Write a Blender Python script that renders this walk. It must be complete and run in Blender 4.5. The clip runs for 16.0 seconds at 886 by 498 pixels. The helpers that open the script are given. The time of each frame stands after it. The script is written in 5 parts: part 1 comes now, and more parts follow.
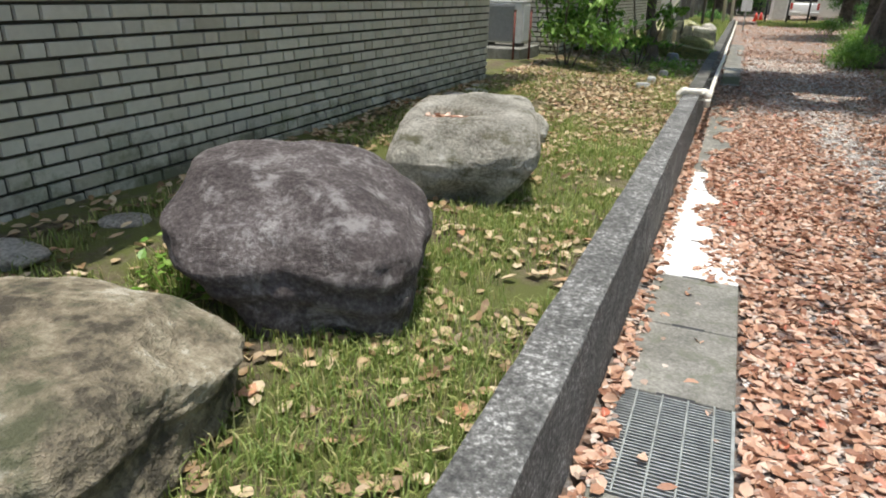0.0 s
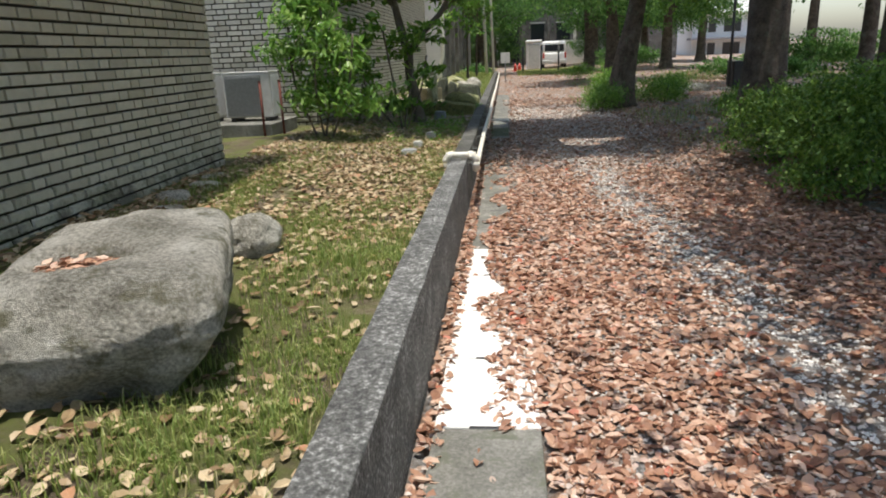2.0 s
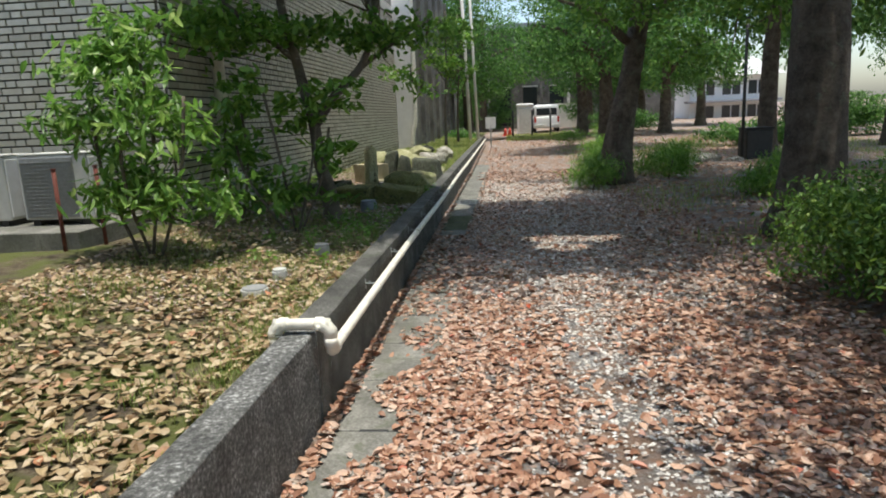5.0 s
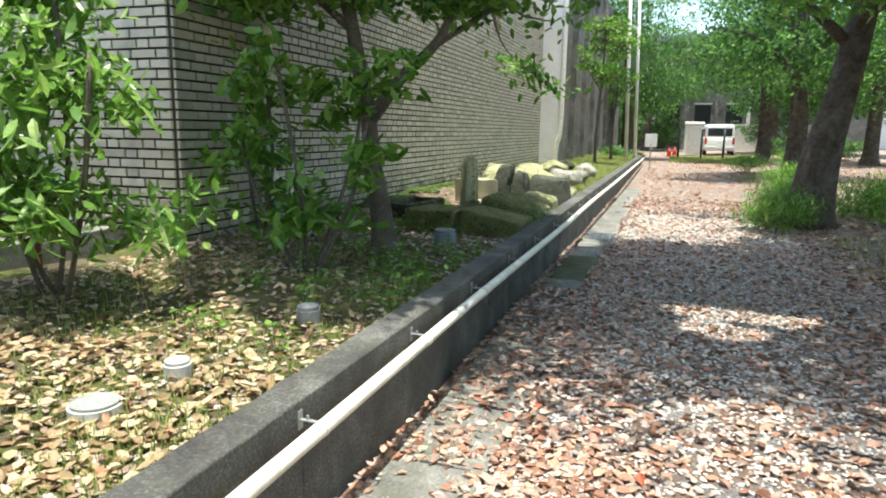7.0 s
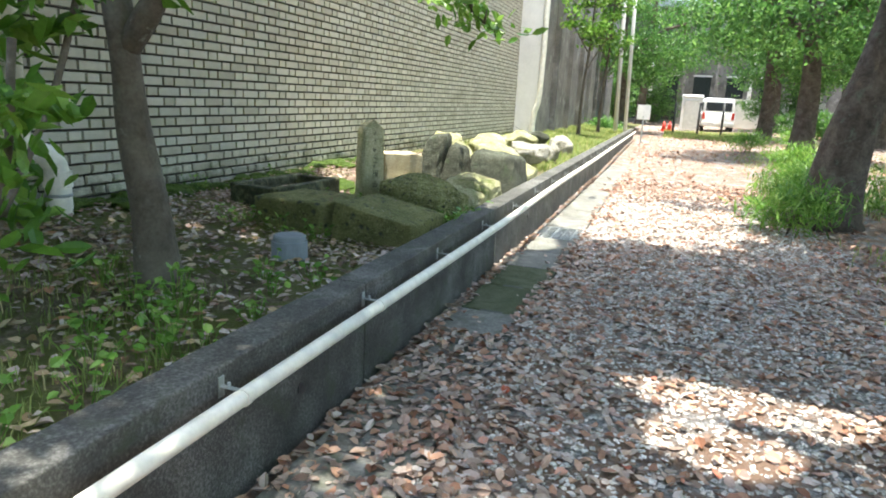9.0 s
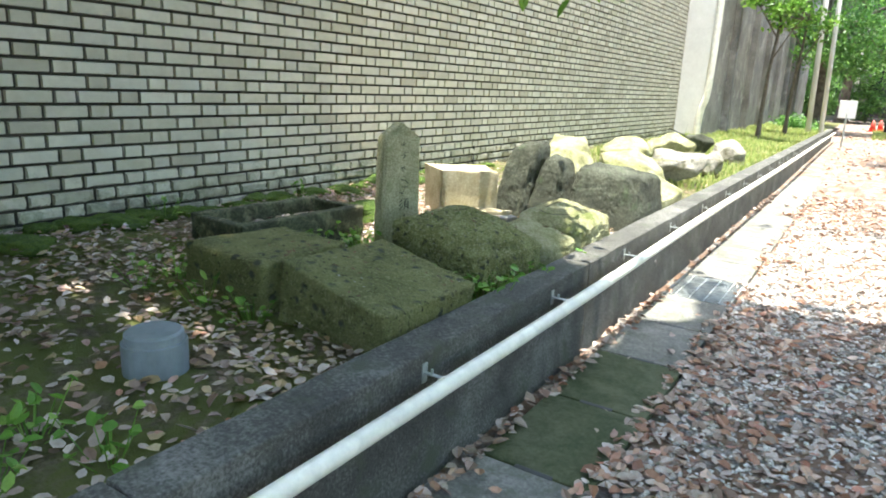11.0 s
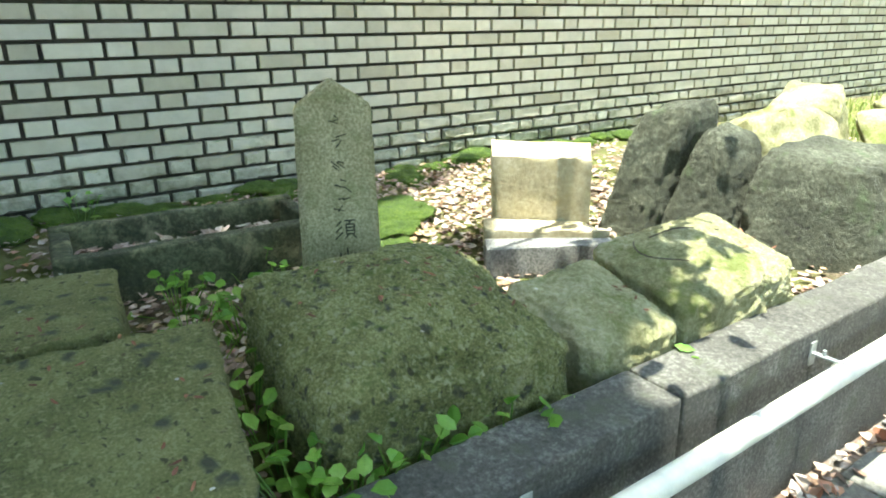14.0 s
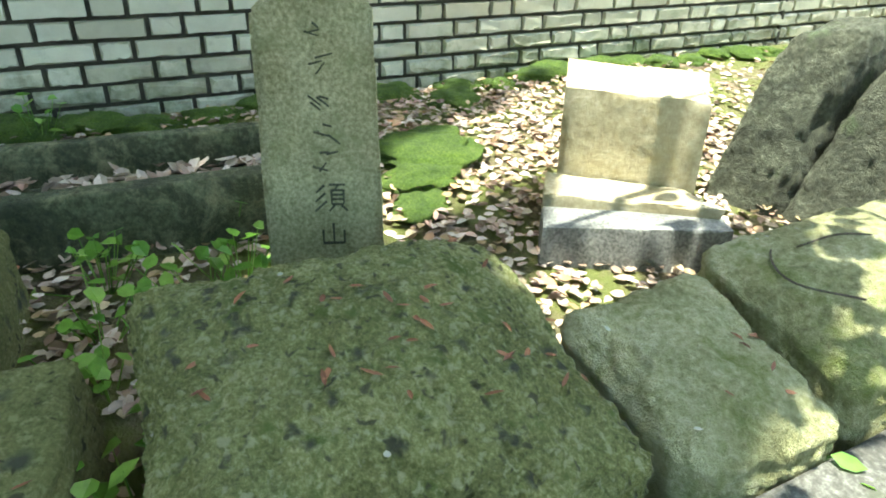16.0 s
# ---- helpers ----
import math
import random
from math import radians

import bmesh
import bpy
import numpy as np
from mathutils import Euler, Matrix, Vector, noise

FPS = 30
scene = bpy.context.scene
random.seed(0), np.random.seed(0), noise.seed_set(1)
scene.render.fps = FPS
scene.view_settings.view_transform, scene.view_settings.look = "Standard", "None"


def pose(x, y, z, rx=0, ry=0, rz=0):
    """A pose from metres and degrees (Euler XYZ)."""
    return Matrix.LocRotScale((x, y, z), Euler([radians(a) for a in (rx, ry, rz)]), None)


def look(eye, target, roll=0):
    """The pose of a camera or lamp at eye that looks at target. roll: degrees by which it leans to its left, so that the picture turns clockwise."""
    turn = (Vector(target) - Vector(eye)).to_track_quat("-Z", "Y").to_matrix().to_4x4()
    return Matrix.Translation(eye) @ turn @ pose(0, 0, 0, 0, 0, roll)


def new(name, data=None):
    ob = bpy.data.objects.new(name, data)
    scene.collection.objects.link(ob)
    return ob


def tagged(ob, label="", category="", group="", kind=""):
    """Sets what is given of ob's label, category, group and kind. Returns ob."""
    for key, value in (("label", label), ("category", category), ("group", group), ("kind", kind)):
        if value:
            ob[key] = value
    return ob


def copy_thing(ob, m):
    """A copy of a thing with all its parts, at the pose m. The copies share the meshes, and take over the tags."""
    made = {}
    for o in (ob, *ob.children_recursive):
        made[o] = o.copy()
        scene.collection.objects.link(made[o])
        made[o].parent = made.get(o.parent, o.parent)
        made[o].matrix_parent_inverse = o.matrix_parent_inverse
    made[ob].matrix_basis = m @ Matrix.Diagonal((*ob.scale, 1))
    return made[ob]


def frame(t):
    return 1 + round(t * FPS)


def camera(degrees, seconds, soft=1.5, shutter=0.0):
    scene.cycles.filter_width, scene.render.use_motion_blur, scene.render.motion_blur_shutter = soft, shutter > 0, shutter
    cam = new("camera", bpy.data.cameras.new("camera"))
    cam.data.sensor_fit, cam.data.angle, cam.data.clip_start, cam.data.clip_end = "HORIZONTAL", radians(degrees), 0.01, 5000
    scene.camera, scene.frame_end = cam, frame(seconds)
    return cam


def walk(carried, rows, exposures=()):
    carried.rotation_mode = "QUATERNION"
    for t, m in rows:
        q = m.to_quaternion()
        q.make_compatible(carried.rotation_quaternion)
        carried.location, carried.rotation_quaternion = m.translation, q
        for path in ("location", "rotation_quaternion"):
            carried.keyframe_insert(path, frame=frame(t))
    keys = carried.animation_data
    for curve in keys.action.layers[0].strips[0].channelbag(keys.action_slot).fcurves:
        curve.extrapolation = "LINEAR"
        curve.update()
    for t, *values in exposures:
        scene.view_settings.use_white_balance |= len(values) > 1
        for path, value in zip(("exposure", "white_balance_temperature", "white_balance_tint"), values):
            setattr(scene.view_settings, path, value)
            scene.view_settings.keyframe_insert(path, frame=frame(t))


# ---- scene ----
cam = camera(67.8, 16.0, 1.9)
PATH = [
    (0, (0.266, 0.379, 1.386), (-0.453, 2.096, 0.654), 1.4),
    (0.5, (0.259, 0.587, 1.39), (-0.26, 2.366, 0.637), -0.3),
    (1, (0.396, 0.883, 1.406), (-0.02, 2.714, 0.717), -2.5),
    (1.5, (0.396, 1.195, 1.376), (0.093, 3.074, 0.762), -1.8),
    (2, (0.356, 1.595, 1.388), (0.161, 3.503, 0.818), -2.4),
    (2.5, (0.381, 2.074, 1.377), (0.1, 3.972, 0.811), -2.9),
    (3, (0.305, 2.549, 1.392), (0.041, 4.448, 0.821), -1.8),
    (3.5, (0.393, 3.068, 1.428), (0.215, 5.014, 0.998), -1.1),
    (3.7, (0.426, 3.27, 1.451), (0.307, 5.229, 1.066), -0.8),
    (5.8, (1.089, 5.606, 1.346), (0.833, 7.548, 0.945), -2.5),
    (6, (1.036, 5.865, 1.319), (0.775, 7.808, 0.924), -0.7),
    (6.5, (1.116, 6.374, 1.327), (0.635, 8.278, 0.949), -1.2),
    (7, (1.079, 6.902, 1.327), (0.443, 8.765, 0.972), 0.8),
    (7.5, (1.17, 7.422, 1.32), (0.559, 9.292, 0.962), 1.2),
    (8, (1.2, 7.965, 1.306), (0.671, 9.845, 0.877), 2.6),
    (8.5, (1.187, 8.509, 1.285), (0.684, 10.407, 0.904), 3.5),
    (9, (1.161, 9.08, 1.271), (0.558, 10.932, 0.818), 3.0),
    (9.5, (1.143, 9.589, 1.297), (0.491, 11.413, 0.798), 3.1),
    (10, (1.138, 10.135, 1.262), (0.291, 11.896, 0.834), 1.9),
    (10.2, (1.093, 10.29, 1.272), (0.213, 12.036, 0.853), 2.4),
    (12.3, (1.001, 12.006, 1.241), (-0.326, 13.379, 0.645), -1.4),
    (12.5, (0.95, 12.12, 1.236), (-0.41, 13.464, 0.65), -1.7),
    (13, (0.939, 12.404, 1.229), (-0.549, 13.614, 0.66), -2.3),
    (13.5, (0.844, 12.648, 1.213), (-0.72, 13.737, 0.606), -1.5),
    (14, (0.702, 12.856, 1.201), (-0.855, 13.935, 0.558), -0.8),
    (14.5, (0.606, 13.088, 1.199), (-1.016, 14.044, 0.525), -1.1),
    (15, (0.413, 13.197, 1.187), (-1.191, 14.146, 0.462), 0.2),
    (15.5, (0.141, 13.243, 1.157), (-1.406, 14.17, 0.294), 2.3),
    (16, (0.21, 13.282, 1.159), (-1.351, 14.12, 0.231), 1.3),
]
EXPOSURES = [(0, 0.92, 6450, 9), (3.5, 0.56, 6600, 9), (5.8, 0.98, 6450, 5), (7, 1.6, 6450, 4), (8.5, 2.15, 6500, 6), (10, 2.42, 6450, 6), (12.5, 2.82, 6450, 2), (16, 2.95, 6600, -6)]
walk(cam, [(t, look(eye, target, roll)) for t, eye, target, roll in PATH], EXPOSURES)

# ---- light ----
SUN = Vector((0.035, -0.07, 1.0)).normalized()
world = bpy.data.worlds.new("sky")
scene.world = world
world.use_nodes = True
wn = world.node_tree
sky = wn.nodes.new("ShaderNodeTexSky")
sky.sky_type = "NISHITA"
sky.sun_disc = False
sky.sun_elevation = math.asin(SUN.z)
sky.sun_rotation = math.atan2(SUN.x, SUN.y)
sky.air_density, sky.dust_density = 1.0, 2.0
wn.nodes["Background"].inputs["Strength"].default_value = 0.15
wn.links.new(sky.outputs["Color"], wn.nodes["Background"].inputs["Color"])
sun = new("sun", bpy.data.lights.new("sun", "SUN"))
sun.data.energy, sun.data.angle, sun.data.color = 3.0, radians(0.6), (1.0, 0.95, 0.87)
sun.matrix_world = look(SUN * 40, (0, 0, 0))


# ---- materials ----
def ramp(nt, fac, stops):
    r = nt.nodes.new("ShaderNodeValToRGB")
    els = r.color_ramp.elements
    while len(els) < len(stops):
        els.new(0.5)
    for e, (p, c) in zip(els, stops):
        e.position, e.color = p, (*c, 1)
    nt.links.new(fac, r.inputs[0])
    return r.outputs[0]


def noise_tex(nt, coord, scale, detail=5.0, rough=0.6, warp=0.0):
    n = nt.nodes.new("ShaderNodeTexNoise")
    n.inputs["Scale"].default_value, n.inputs["Detail"].default_value = scale, detail
    n.inputs["Roughness"].default_value, n.inputs["Distortion"].default_value = rough, warp
    nt.links.new(coord, n.inputs["Vector"])
    return n.outputs["Fac"]


def mixed(nt, fac, a, b, kind="MIX"):
    m = nt.nodes.new("ShaderNodeMix")
    m.data_type, m.blend_type = "RGBA", kind
    for sock, v in ((m.inputs[0], fac), (m.inputs[6], a), (m.inputs[7], b)):
        if isinstance(v, (int, float)):
            sock.default_value = v
        elif isinstance(v, tuple):
            sock.default_value = (*v, 1)
        else:
            nt.links.new(v, sock)
    return m.outputs[2]


def calc(nt, op, a, b=0.0):
    m = nt.nodes.new("ShaderNodeMath")
    m.operation = op
    for sock, v in zip(m.inputs, (a, b)):
        if isinstance(v, (int, float)):
            sock.default_value = v
        else:
            nt.links.new(v, sock)
    return m.outputs[0]


def blank(name, rough=0.8, metal=0.0):
    m = bpy.data.materials.new(name)
    m.use_nodes = True
    nt = m.node_tree
    b = nt.nodes["Principled BSDF"]
    b.inputs["Roughness"].default_value, b.inputs["Metallic"].default_value = rough, metal
    geo = nt.nodes.new("ShaderNodeNewGeometry")
    return m, nt, b, geo


def bumped(nt, b, height, strength=0.5, dist=0.01):
    n = nt.nodes.new("ShaderNodeBump")
    n.inputs["Strength"].default_value, n.inputs["Distance"].default_value = strength, dist
    nt.links.new(height, n.inputs["Height"])
    nt.links.new(n.outputs[0], b.inputs["Normal"])


def island_random(nt, geo):
    info = nt.nodes.new("ShaderNodeObjectInfo")
    return calc(nt, "FRACT", calc(nt, "ADD", info.outputs["Random"], geo.outputs["Random Per Island"]))


def stone_mat(name, stops, big=2.5, fine=40.0, rough=0.9, bump=0.6, dist=0.012, spots=None, spot_at=0.62, spot_scale=6.0, pits=0.0, grain_share=0.35, contrast=1.7, flecks=None):
    """Mottled mineral surface: broad patches, grain, and stains or moss of another colour."""
    m, nt, b, geo = blank(name, rough)
    pos = geo.outputs["Position"]
    broad = noise_tex(nt, pos, big, 6, 0.65, 0.4)
    grain = noise_tex(nt, pos, fine, 6, 0.7)
    both = calc(nt, "ADD", calc(nt, "MULTIPLY", broad, 1 - grain_share), calc(nt, "MULTIPLY", grain, grain_share))
    col = ramp(nt, calc(nt, "ADD", calc(nt, "MULTIPLY", both, contrast), 0.49 - 0.5 * contrast), stops)
    if spots:
        mask = ramp(nt, noise_tex(nt, pos, spot_scale, 7, 0.7, 0.3), [(spot_at - 0.06, (0, 0, 0)), (spot_at + 0.06, (1, 1, 1))])
        col = mixed(nt, mask, col, spots)
    if flecks:
        spot = ramp(nt, noise_tex(nt, pos, 75, 3, 0.55, 0.2), [(0.56, (0, 0, 0)), (0.66, (0.9, 0.9, 0.9))])
        col = mixed(nt, spot, col, flecks)
        # Hole spots have no depth; their shade is only in the colour.
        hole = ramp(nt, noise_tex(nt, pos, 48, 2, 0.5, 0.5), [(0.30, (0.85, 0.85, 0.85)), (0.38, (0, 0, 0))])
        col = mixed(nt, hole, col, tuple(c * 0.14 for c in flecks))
    h = calc(nt, "ADD", grain, calc(nt, "MULTIPLY", noise_tex(nt, pos, fine * 4, 3, 0.6), 0.4))
    if pits:
        v = nt.nodes.new("ShaderNodeTexVoronoi")
        v.inputs["Scale"].default_value = pits
        wob = nt.nodes.new("ShaderNodeTexNoise")
        wob.inputs["Scale"].default_value = pits * 1.6
        nt.links.new(pos, wob.inputs["Vector"])
        off = nt.nodes.new("ShaderNodeVectorMath")
        off.operation = "MULTIPLY_ADD"
        nt.links.new(wob.outputs["Color"], off.inputs[0])
        off.inputs[1].default_value = (0.05, 0.05, 0.05)
        nt.links.new(pos, off.inputs[2])
        nt.links.new(off.outputs[0], v.inputs["Vector"])
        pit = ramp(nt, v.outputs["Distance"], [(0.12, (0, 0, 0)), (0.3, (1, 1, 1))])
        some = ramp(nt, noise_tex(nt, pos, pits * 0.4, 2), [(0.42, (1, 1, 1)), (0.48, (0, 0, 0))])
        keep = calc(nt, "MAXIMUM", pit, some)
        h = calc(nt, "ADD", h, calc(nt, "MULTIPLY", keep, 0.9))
        # Pit shade is mixed into the colour as well as the bump.
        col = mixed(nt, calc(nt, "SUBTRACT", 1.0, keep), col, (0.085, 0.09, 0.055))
    nt.links.new(col, b.inputs["Base Color"])
    bumped(nt, b, h, bump, dist)
    return m


def plain_mat(name, col, rough=0.5, metal=0.0, var=0.12, scale=9.0, bump=0.15):
    m, nt, b, geo = blank(name, rough, metal)
    pos = geo.outputs["Position"]
    f = noise_tex(nt, pos, scale, 6, 0.65)
    lo, hi = tuple(max(0, c * (1 - 2 * var)) for c in col), tuple(min(1, c * (1 + var)) for c in col)
    nt.links.new(ramp(nt, f, [(0.3, lo), (0.65, hi)]), b.inputs["Base Color"])
    bumped(nt, b, noise_tex(nt, pos, scale * 12, 4), bump, 0.003)
    return m


def leaf_mat(name, stops, rough=0.55, glow=0.35):
    """Leaves, each of its own shade, letting some light through."""
    m, nt, b, geo = blank(name, rough)
    r = island_random(nt, geo)
    col = ramp(nt, r, stops)
    col = mixed(nt, 0.35, col, ramp(nt, noise_tex(nt, geo.outputs["Position"], 60, 3), [(0.3, (0.35, 0.35, 0.35)), (0.7, (1, 1, 1))]), "MULTIPLY")
    nt.links.new(col, b.inputs["Base Color"])
    t = nt.nodes.new("ShaderNodeBsdfTranslucent")
    nt.links.new(col, t.inputs["Color"])
    mx = nt.nodes.new("ShaderNodeMixShader")
    mx.inputs[0].default_value = glow
    nt.links.new(b.outputs[0], mx.inputs[1])
    nt.links.new(t.outputs[0], mx.inputs[2])
    nt.links.new(mx.outputs[0], nt.nodes["Material Output"].inputs["Surface"])
    return m


def brick_mat(name, stops):
    m, nt, b, geo = blank(name, 0.5)
    pos = geo.outputs["Position"]
    col = ramp(nt, island_random(nt, geo), stops)
    col = mixed(nt, 0.6, col, ramp(nt, noise_tex(nt, pos, 14, 6, 0.7), [(0.3, (0.72, 0.71, 0.68)), (0.65, (1, 1, 1))]), "MULTIPLY")
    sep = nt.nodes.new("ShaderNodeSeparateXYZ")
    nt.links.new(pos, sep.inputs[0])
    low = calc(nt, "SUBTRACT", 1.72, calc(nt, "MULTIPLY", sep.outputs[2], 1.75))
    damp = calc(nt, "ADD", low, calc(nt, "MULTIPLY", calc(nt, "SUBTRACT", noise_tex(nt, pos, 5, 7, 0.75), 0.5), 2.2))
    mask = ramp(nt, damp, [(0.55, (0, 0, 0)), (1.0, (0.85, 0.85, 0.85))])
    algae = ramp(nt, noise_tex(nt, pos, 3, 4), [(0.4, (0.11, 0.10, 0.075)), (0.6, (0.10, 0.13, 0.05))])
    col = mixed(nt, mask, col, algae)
    nt.links.new(col, b.inputs["Base Color"])
    bumped(nt, b, noise_tex(nt, pos, 120, 5, 0.7), 0.35, 0.004)
    return m


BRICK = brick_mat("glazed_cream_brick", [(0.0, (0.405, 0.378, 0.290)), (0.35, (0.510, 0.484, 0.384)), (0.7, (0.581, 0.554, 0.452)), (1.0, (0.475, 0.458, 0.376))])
MORTAR = stone_mat("dark_mortar", [(0.3, (0.025, 0.023, 0.018)), (0.7, (0.065, 0.06, 0.048))], 6, 80)
CONCRETE = stone_mat("weathered_concrete", [(0.2, (0.045, 0.045, 0.043)), (0.45, (0.12, 0.12, 0.112)), (0.6, (0.20, 0.20, 0.19)), (0.85, (0.62, 0.62, 0.59))], 6, 60, 0.88, 1.0, 0.010, (0.07, 0.073, 0.067), 0.62, 14, 0.0, 0.7, 2.5)
CONCRETE_SMOOTH = stone_mat("smooth_damp_concrete", [(0.2, (0.036, 0.035, 0.031)), (0.5, (0.086, 0.083, 0.072)), (0.85, (0.250, 0.245, 0.225))], 3, 90, 0.85, 0.8, 0.008, (0.075, 0.083, 0.055), 0.6, 6, 0.0, 0.55, 2.4)
SLAB = stone_mat("slab_concrete", [(0.2, (0.09, 0.088, 0.075)), (0.5, (0.175, 0.17, 0.148)), (0.8, (0.30, 0.292, 0.26))], 3, 70, 0.9, 0.6, 0.006, (0.12, 0.125, 0.09), 0.58, 7, 0.0, 0.5, 2.4)
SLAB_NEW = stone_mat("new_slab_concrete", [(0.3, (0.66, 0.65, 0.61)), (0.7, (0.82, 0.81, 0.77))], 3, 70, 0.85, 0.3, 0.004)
SLAB_MOSS = stone_mat("mossy_slab", [(0.35, (0.045, 0.06, 0.02)), (0.65, (0.12, 0.125, 0.07))], 4, 60, 0.95, 0.6, 0.008)
SOIL = stone_mat("soil", [(0.2, (0.06, 0.045, 0.028)), (0.45, (0.15, 0.115, 0.07)), (0.6, (0.23, 0.185, 0.115)), (0.85, (0.36, 0.30, 0.20))], 3.0, 45, 1.0, 1.0, 0.03, (0.15, 0.17, 0.04), 0.48, 2.6, 0.0, 0.5, 2.2)
GRAVEL = stone_mat("gravel_path", [(0.2, (0.12, 0.105, 0.09)), (0.45, (0.28, 0.26, 0.24)), (0.6, (0.40, 0.385, 0.365)), (0.85, (0.60, 0.59, 0.57))], 2.5, 55, 0.95, 1.0, 0.03, (0.30, 0.19, 0.13), 0.48, 4.0, 0.0, 0.6, 2.4)
PVC = plain_mat("old_white_pvc", (0.80, 0.765, 0.65), 0.45, 0, 0.10, 14)
GALV = plain_mat("galvanised_steel", (0.40, 0.42, 0.40), 0.5, 0.5, 0.18, 20)
STEEL_DARK = plain_mat("dark_painted_steel", (0.045, 0.045, 0.045), 0.5, 0.3)
BARK = stone_mat("bark", [(0.25, (0.045, 0.033, 0.024)), (0.5, (0.12, 0.092, 0.068)), (0.8, (0.22, 0.18, 0.14))], 6, 38, 0.95, 1.0, 0.03, (0.17, 0.19, 0.13), 0.64, 8)
BARK_PALE = stone_mat("smooth_bark", [(0.25, (0.062, 0.051, 0.035)), (0.5, (0.118, 0.098, 0.071)), (0.8, (0.186, 0.161, 0.120))], 7, 60, 0.9, 0.5, 0.01, (0.33, 0.33, 0.28), 0.66, 10)
ROCK_PURPLE = stone_mat("purple_grey_rock", [(0.1, (0.042, 0.032, 0.031)), (0.4, (0.120, 0.099, 0.095)), (0.6, (0.200, 0.172, 0.165)), (0.88, (0.50, 0.47, 0.45))], 5, 70, 0.9, 1.0, 0.026, (0.44, 0.41, 0.395), 0.60, 9, 0.0, 0.5, 2.7)
ROCK_GREY = stone_mat("grey_granite", [(0.1, (0.15, 0.14, 0.105)), (0.42, (0.42, 0.395, 0.325)), (0.6, (0.64, 0.61, 0.52)), (0.85, (0.86, 0.83, 0.75))], 3, 70, 0.9, 1.0, 0.035, (0.19, 0.18, 0.105), 0.60, 7, 0.0, 0.5, 2.8)
ROCK_TAN = stone_mat("tan_rock", [(0.34, (0.07, 0.06, 0.04)), (0.48, (0.23, 0.195, 0.13)), (0.58, (0.36, 0.315, 0.22)), (0.68, (0.56, 0.52, 0.42))], 4, 26, 0.9, 1.0, 0.03, (0.09, 0.095, 0.05), 0.57, 3.5)
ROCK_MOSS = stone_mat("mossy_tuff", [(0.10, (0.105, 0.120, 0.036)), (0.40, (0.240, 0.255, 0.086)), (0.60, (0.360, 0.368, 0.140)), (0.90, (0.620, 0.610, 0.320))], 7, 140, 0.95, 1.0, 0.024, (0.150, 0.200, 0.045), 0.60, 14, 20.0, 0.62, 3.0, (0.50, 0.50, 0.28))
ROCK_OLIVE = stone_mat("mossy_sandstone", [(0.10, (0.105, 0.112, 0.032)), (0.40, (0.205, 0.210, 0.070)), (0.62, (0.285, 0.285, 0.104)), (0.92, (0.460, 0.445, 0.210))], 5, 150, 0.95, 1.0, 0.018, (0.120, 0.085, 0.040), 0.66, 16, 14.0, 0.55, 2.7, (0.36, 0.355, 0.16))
ROCK_PALE = stone_mat("pale_tuff", [(0.2, (0.19, 0.19, 0.080)), (0.45, (0.37, 0.36, 0.18)), (0.6, (0.50, 0.485, 0.28)), (0.85, (0.66, 0.64, 0.45))], 4, 80, 0.9, 1.0, 0.02, (0.20, 0.235, 0.06), 0.60, 6, 0.0, 0.45, 2.3)
ROCK_DARK = stone_mat("dark_lichened_rock", [(0.12, (0.022, 0.023, 0.015)), (0.42, (0.058, 0.063, 0.041)), (0.62, (0.100, 0.107, 0.073)), (0.90, (0.28, 0.29, 0.22))], 4, 60, 0.9, 1.0, 0.018, (0.085, 0.115, 0.055), 0.62, 7, 0.0, 0.5, 2.4)
STELE = stone_mat("grey_green_stone", [(0.12, (0.220, 0.205, 0.100)), (0.5, (0.490, 0.462, 0.275)), (0.88, (0.800, 0.760, 0.520))], 7, 130, 0.9, 1.0, 0.010, (0.32, 0.33, 0.16), 0.62, 6, 0.0, 0.68, 2.6)
CUT_STONE = stone_mat("cut_tan_stone", [(0.2, (0.27, 0.225, 0.13)), (0.5, (0.43, 0.37, 0.24)), (0.85, (0.60, 0.545, 0.41))], 4, 70, 0.85, 0.5, 0.008, (0.34, 0.28, 0.15), 0.60, 5, 0.0, 0.4, 2.2)
CUT_GREY = stone_mat("cut_grey_stone", [(0.3, (0.085, 0.085, 0.080)), (0.68, (0.26, 0.26, 0.245))], 4, 130, 0.85, 0.5, 0.006, None, 0.6, 6, 0.0, 0.6, 2.4)
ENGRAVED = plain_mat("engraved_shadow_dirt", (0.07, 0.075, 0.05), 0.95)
MOSS = stone_mat("moss", [(0.2, (0.040, 0.080, 0.008)), (0.5, (0.100, 0.180, 0.018)), (0.8, (0.20, 0.30, 0.040))], 9, 150, 1.0, 1.0, 0.03, (0.11, 0.095, 0.03), 0.70, 9, 0.0, 0.5, 2.4)
TROUGH = stone_mat("wet_black_green_stone", [(0.2, (0.022, 0.025, 0.014)), (0.5, (0.070, 0.080, 0.040)), (0.8, (0.22, 0.23, 0.13))], 5, 60, 0.85, 0.9, 0.015, (0.30, 0.285, 0.16), 0.60, 7, 0.0, 0.45, 2.2)
DEAD_LEAF = leaf_mat("dead_leaf", [(0.0, (0.206, 0.088, 0.050)), (0.25, (0.371, 0.190, 0.116)), (0.5, (0.484, 0.275, 0.174)), (0.75, (0.597, 0.380, 0.265)), (0.95, (0.700, 0.513, 0.389)), (1.0, (0.515, 0.133, 0.067))], 0.55, 0.12)
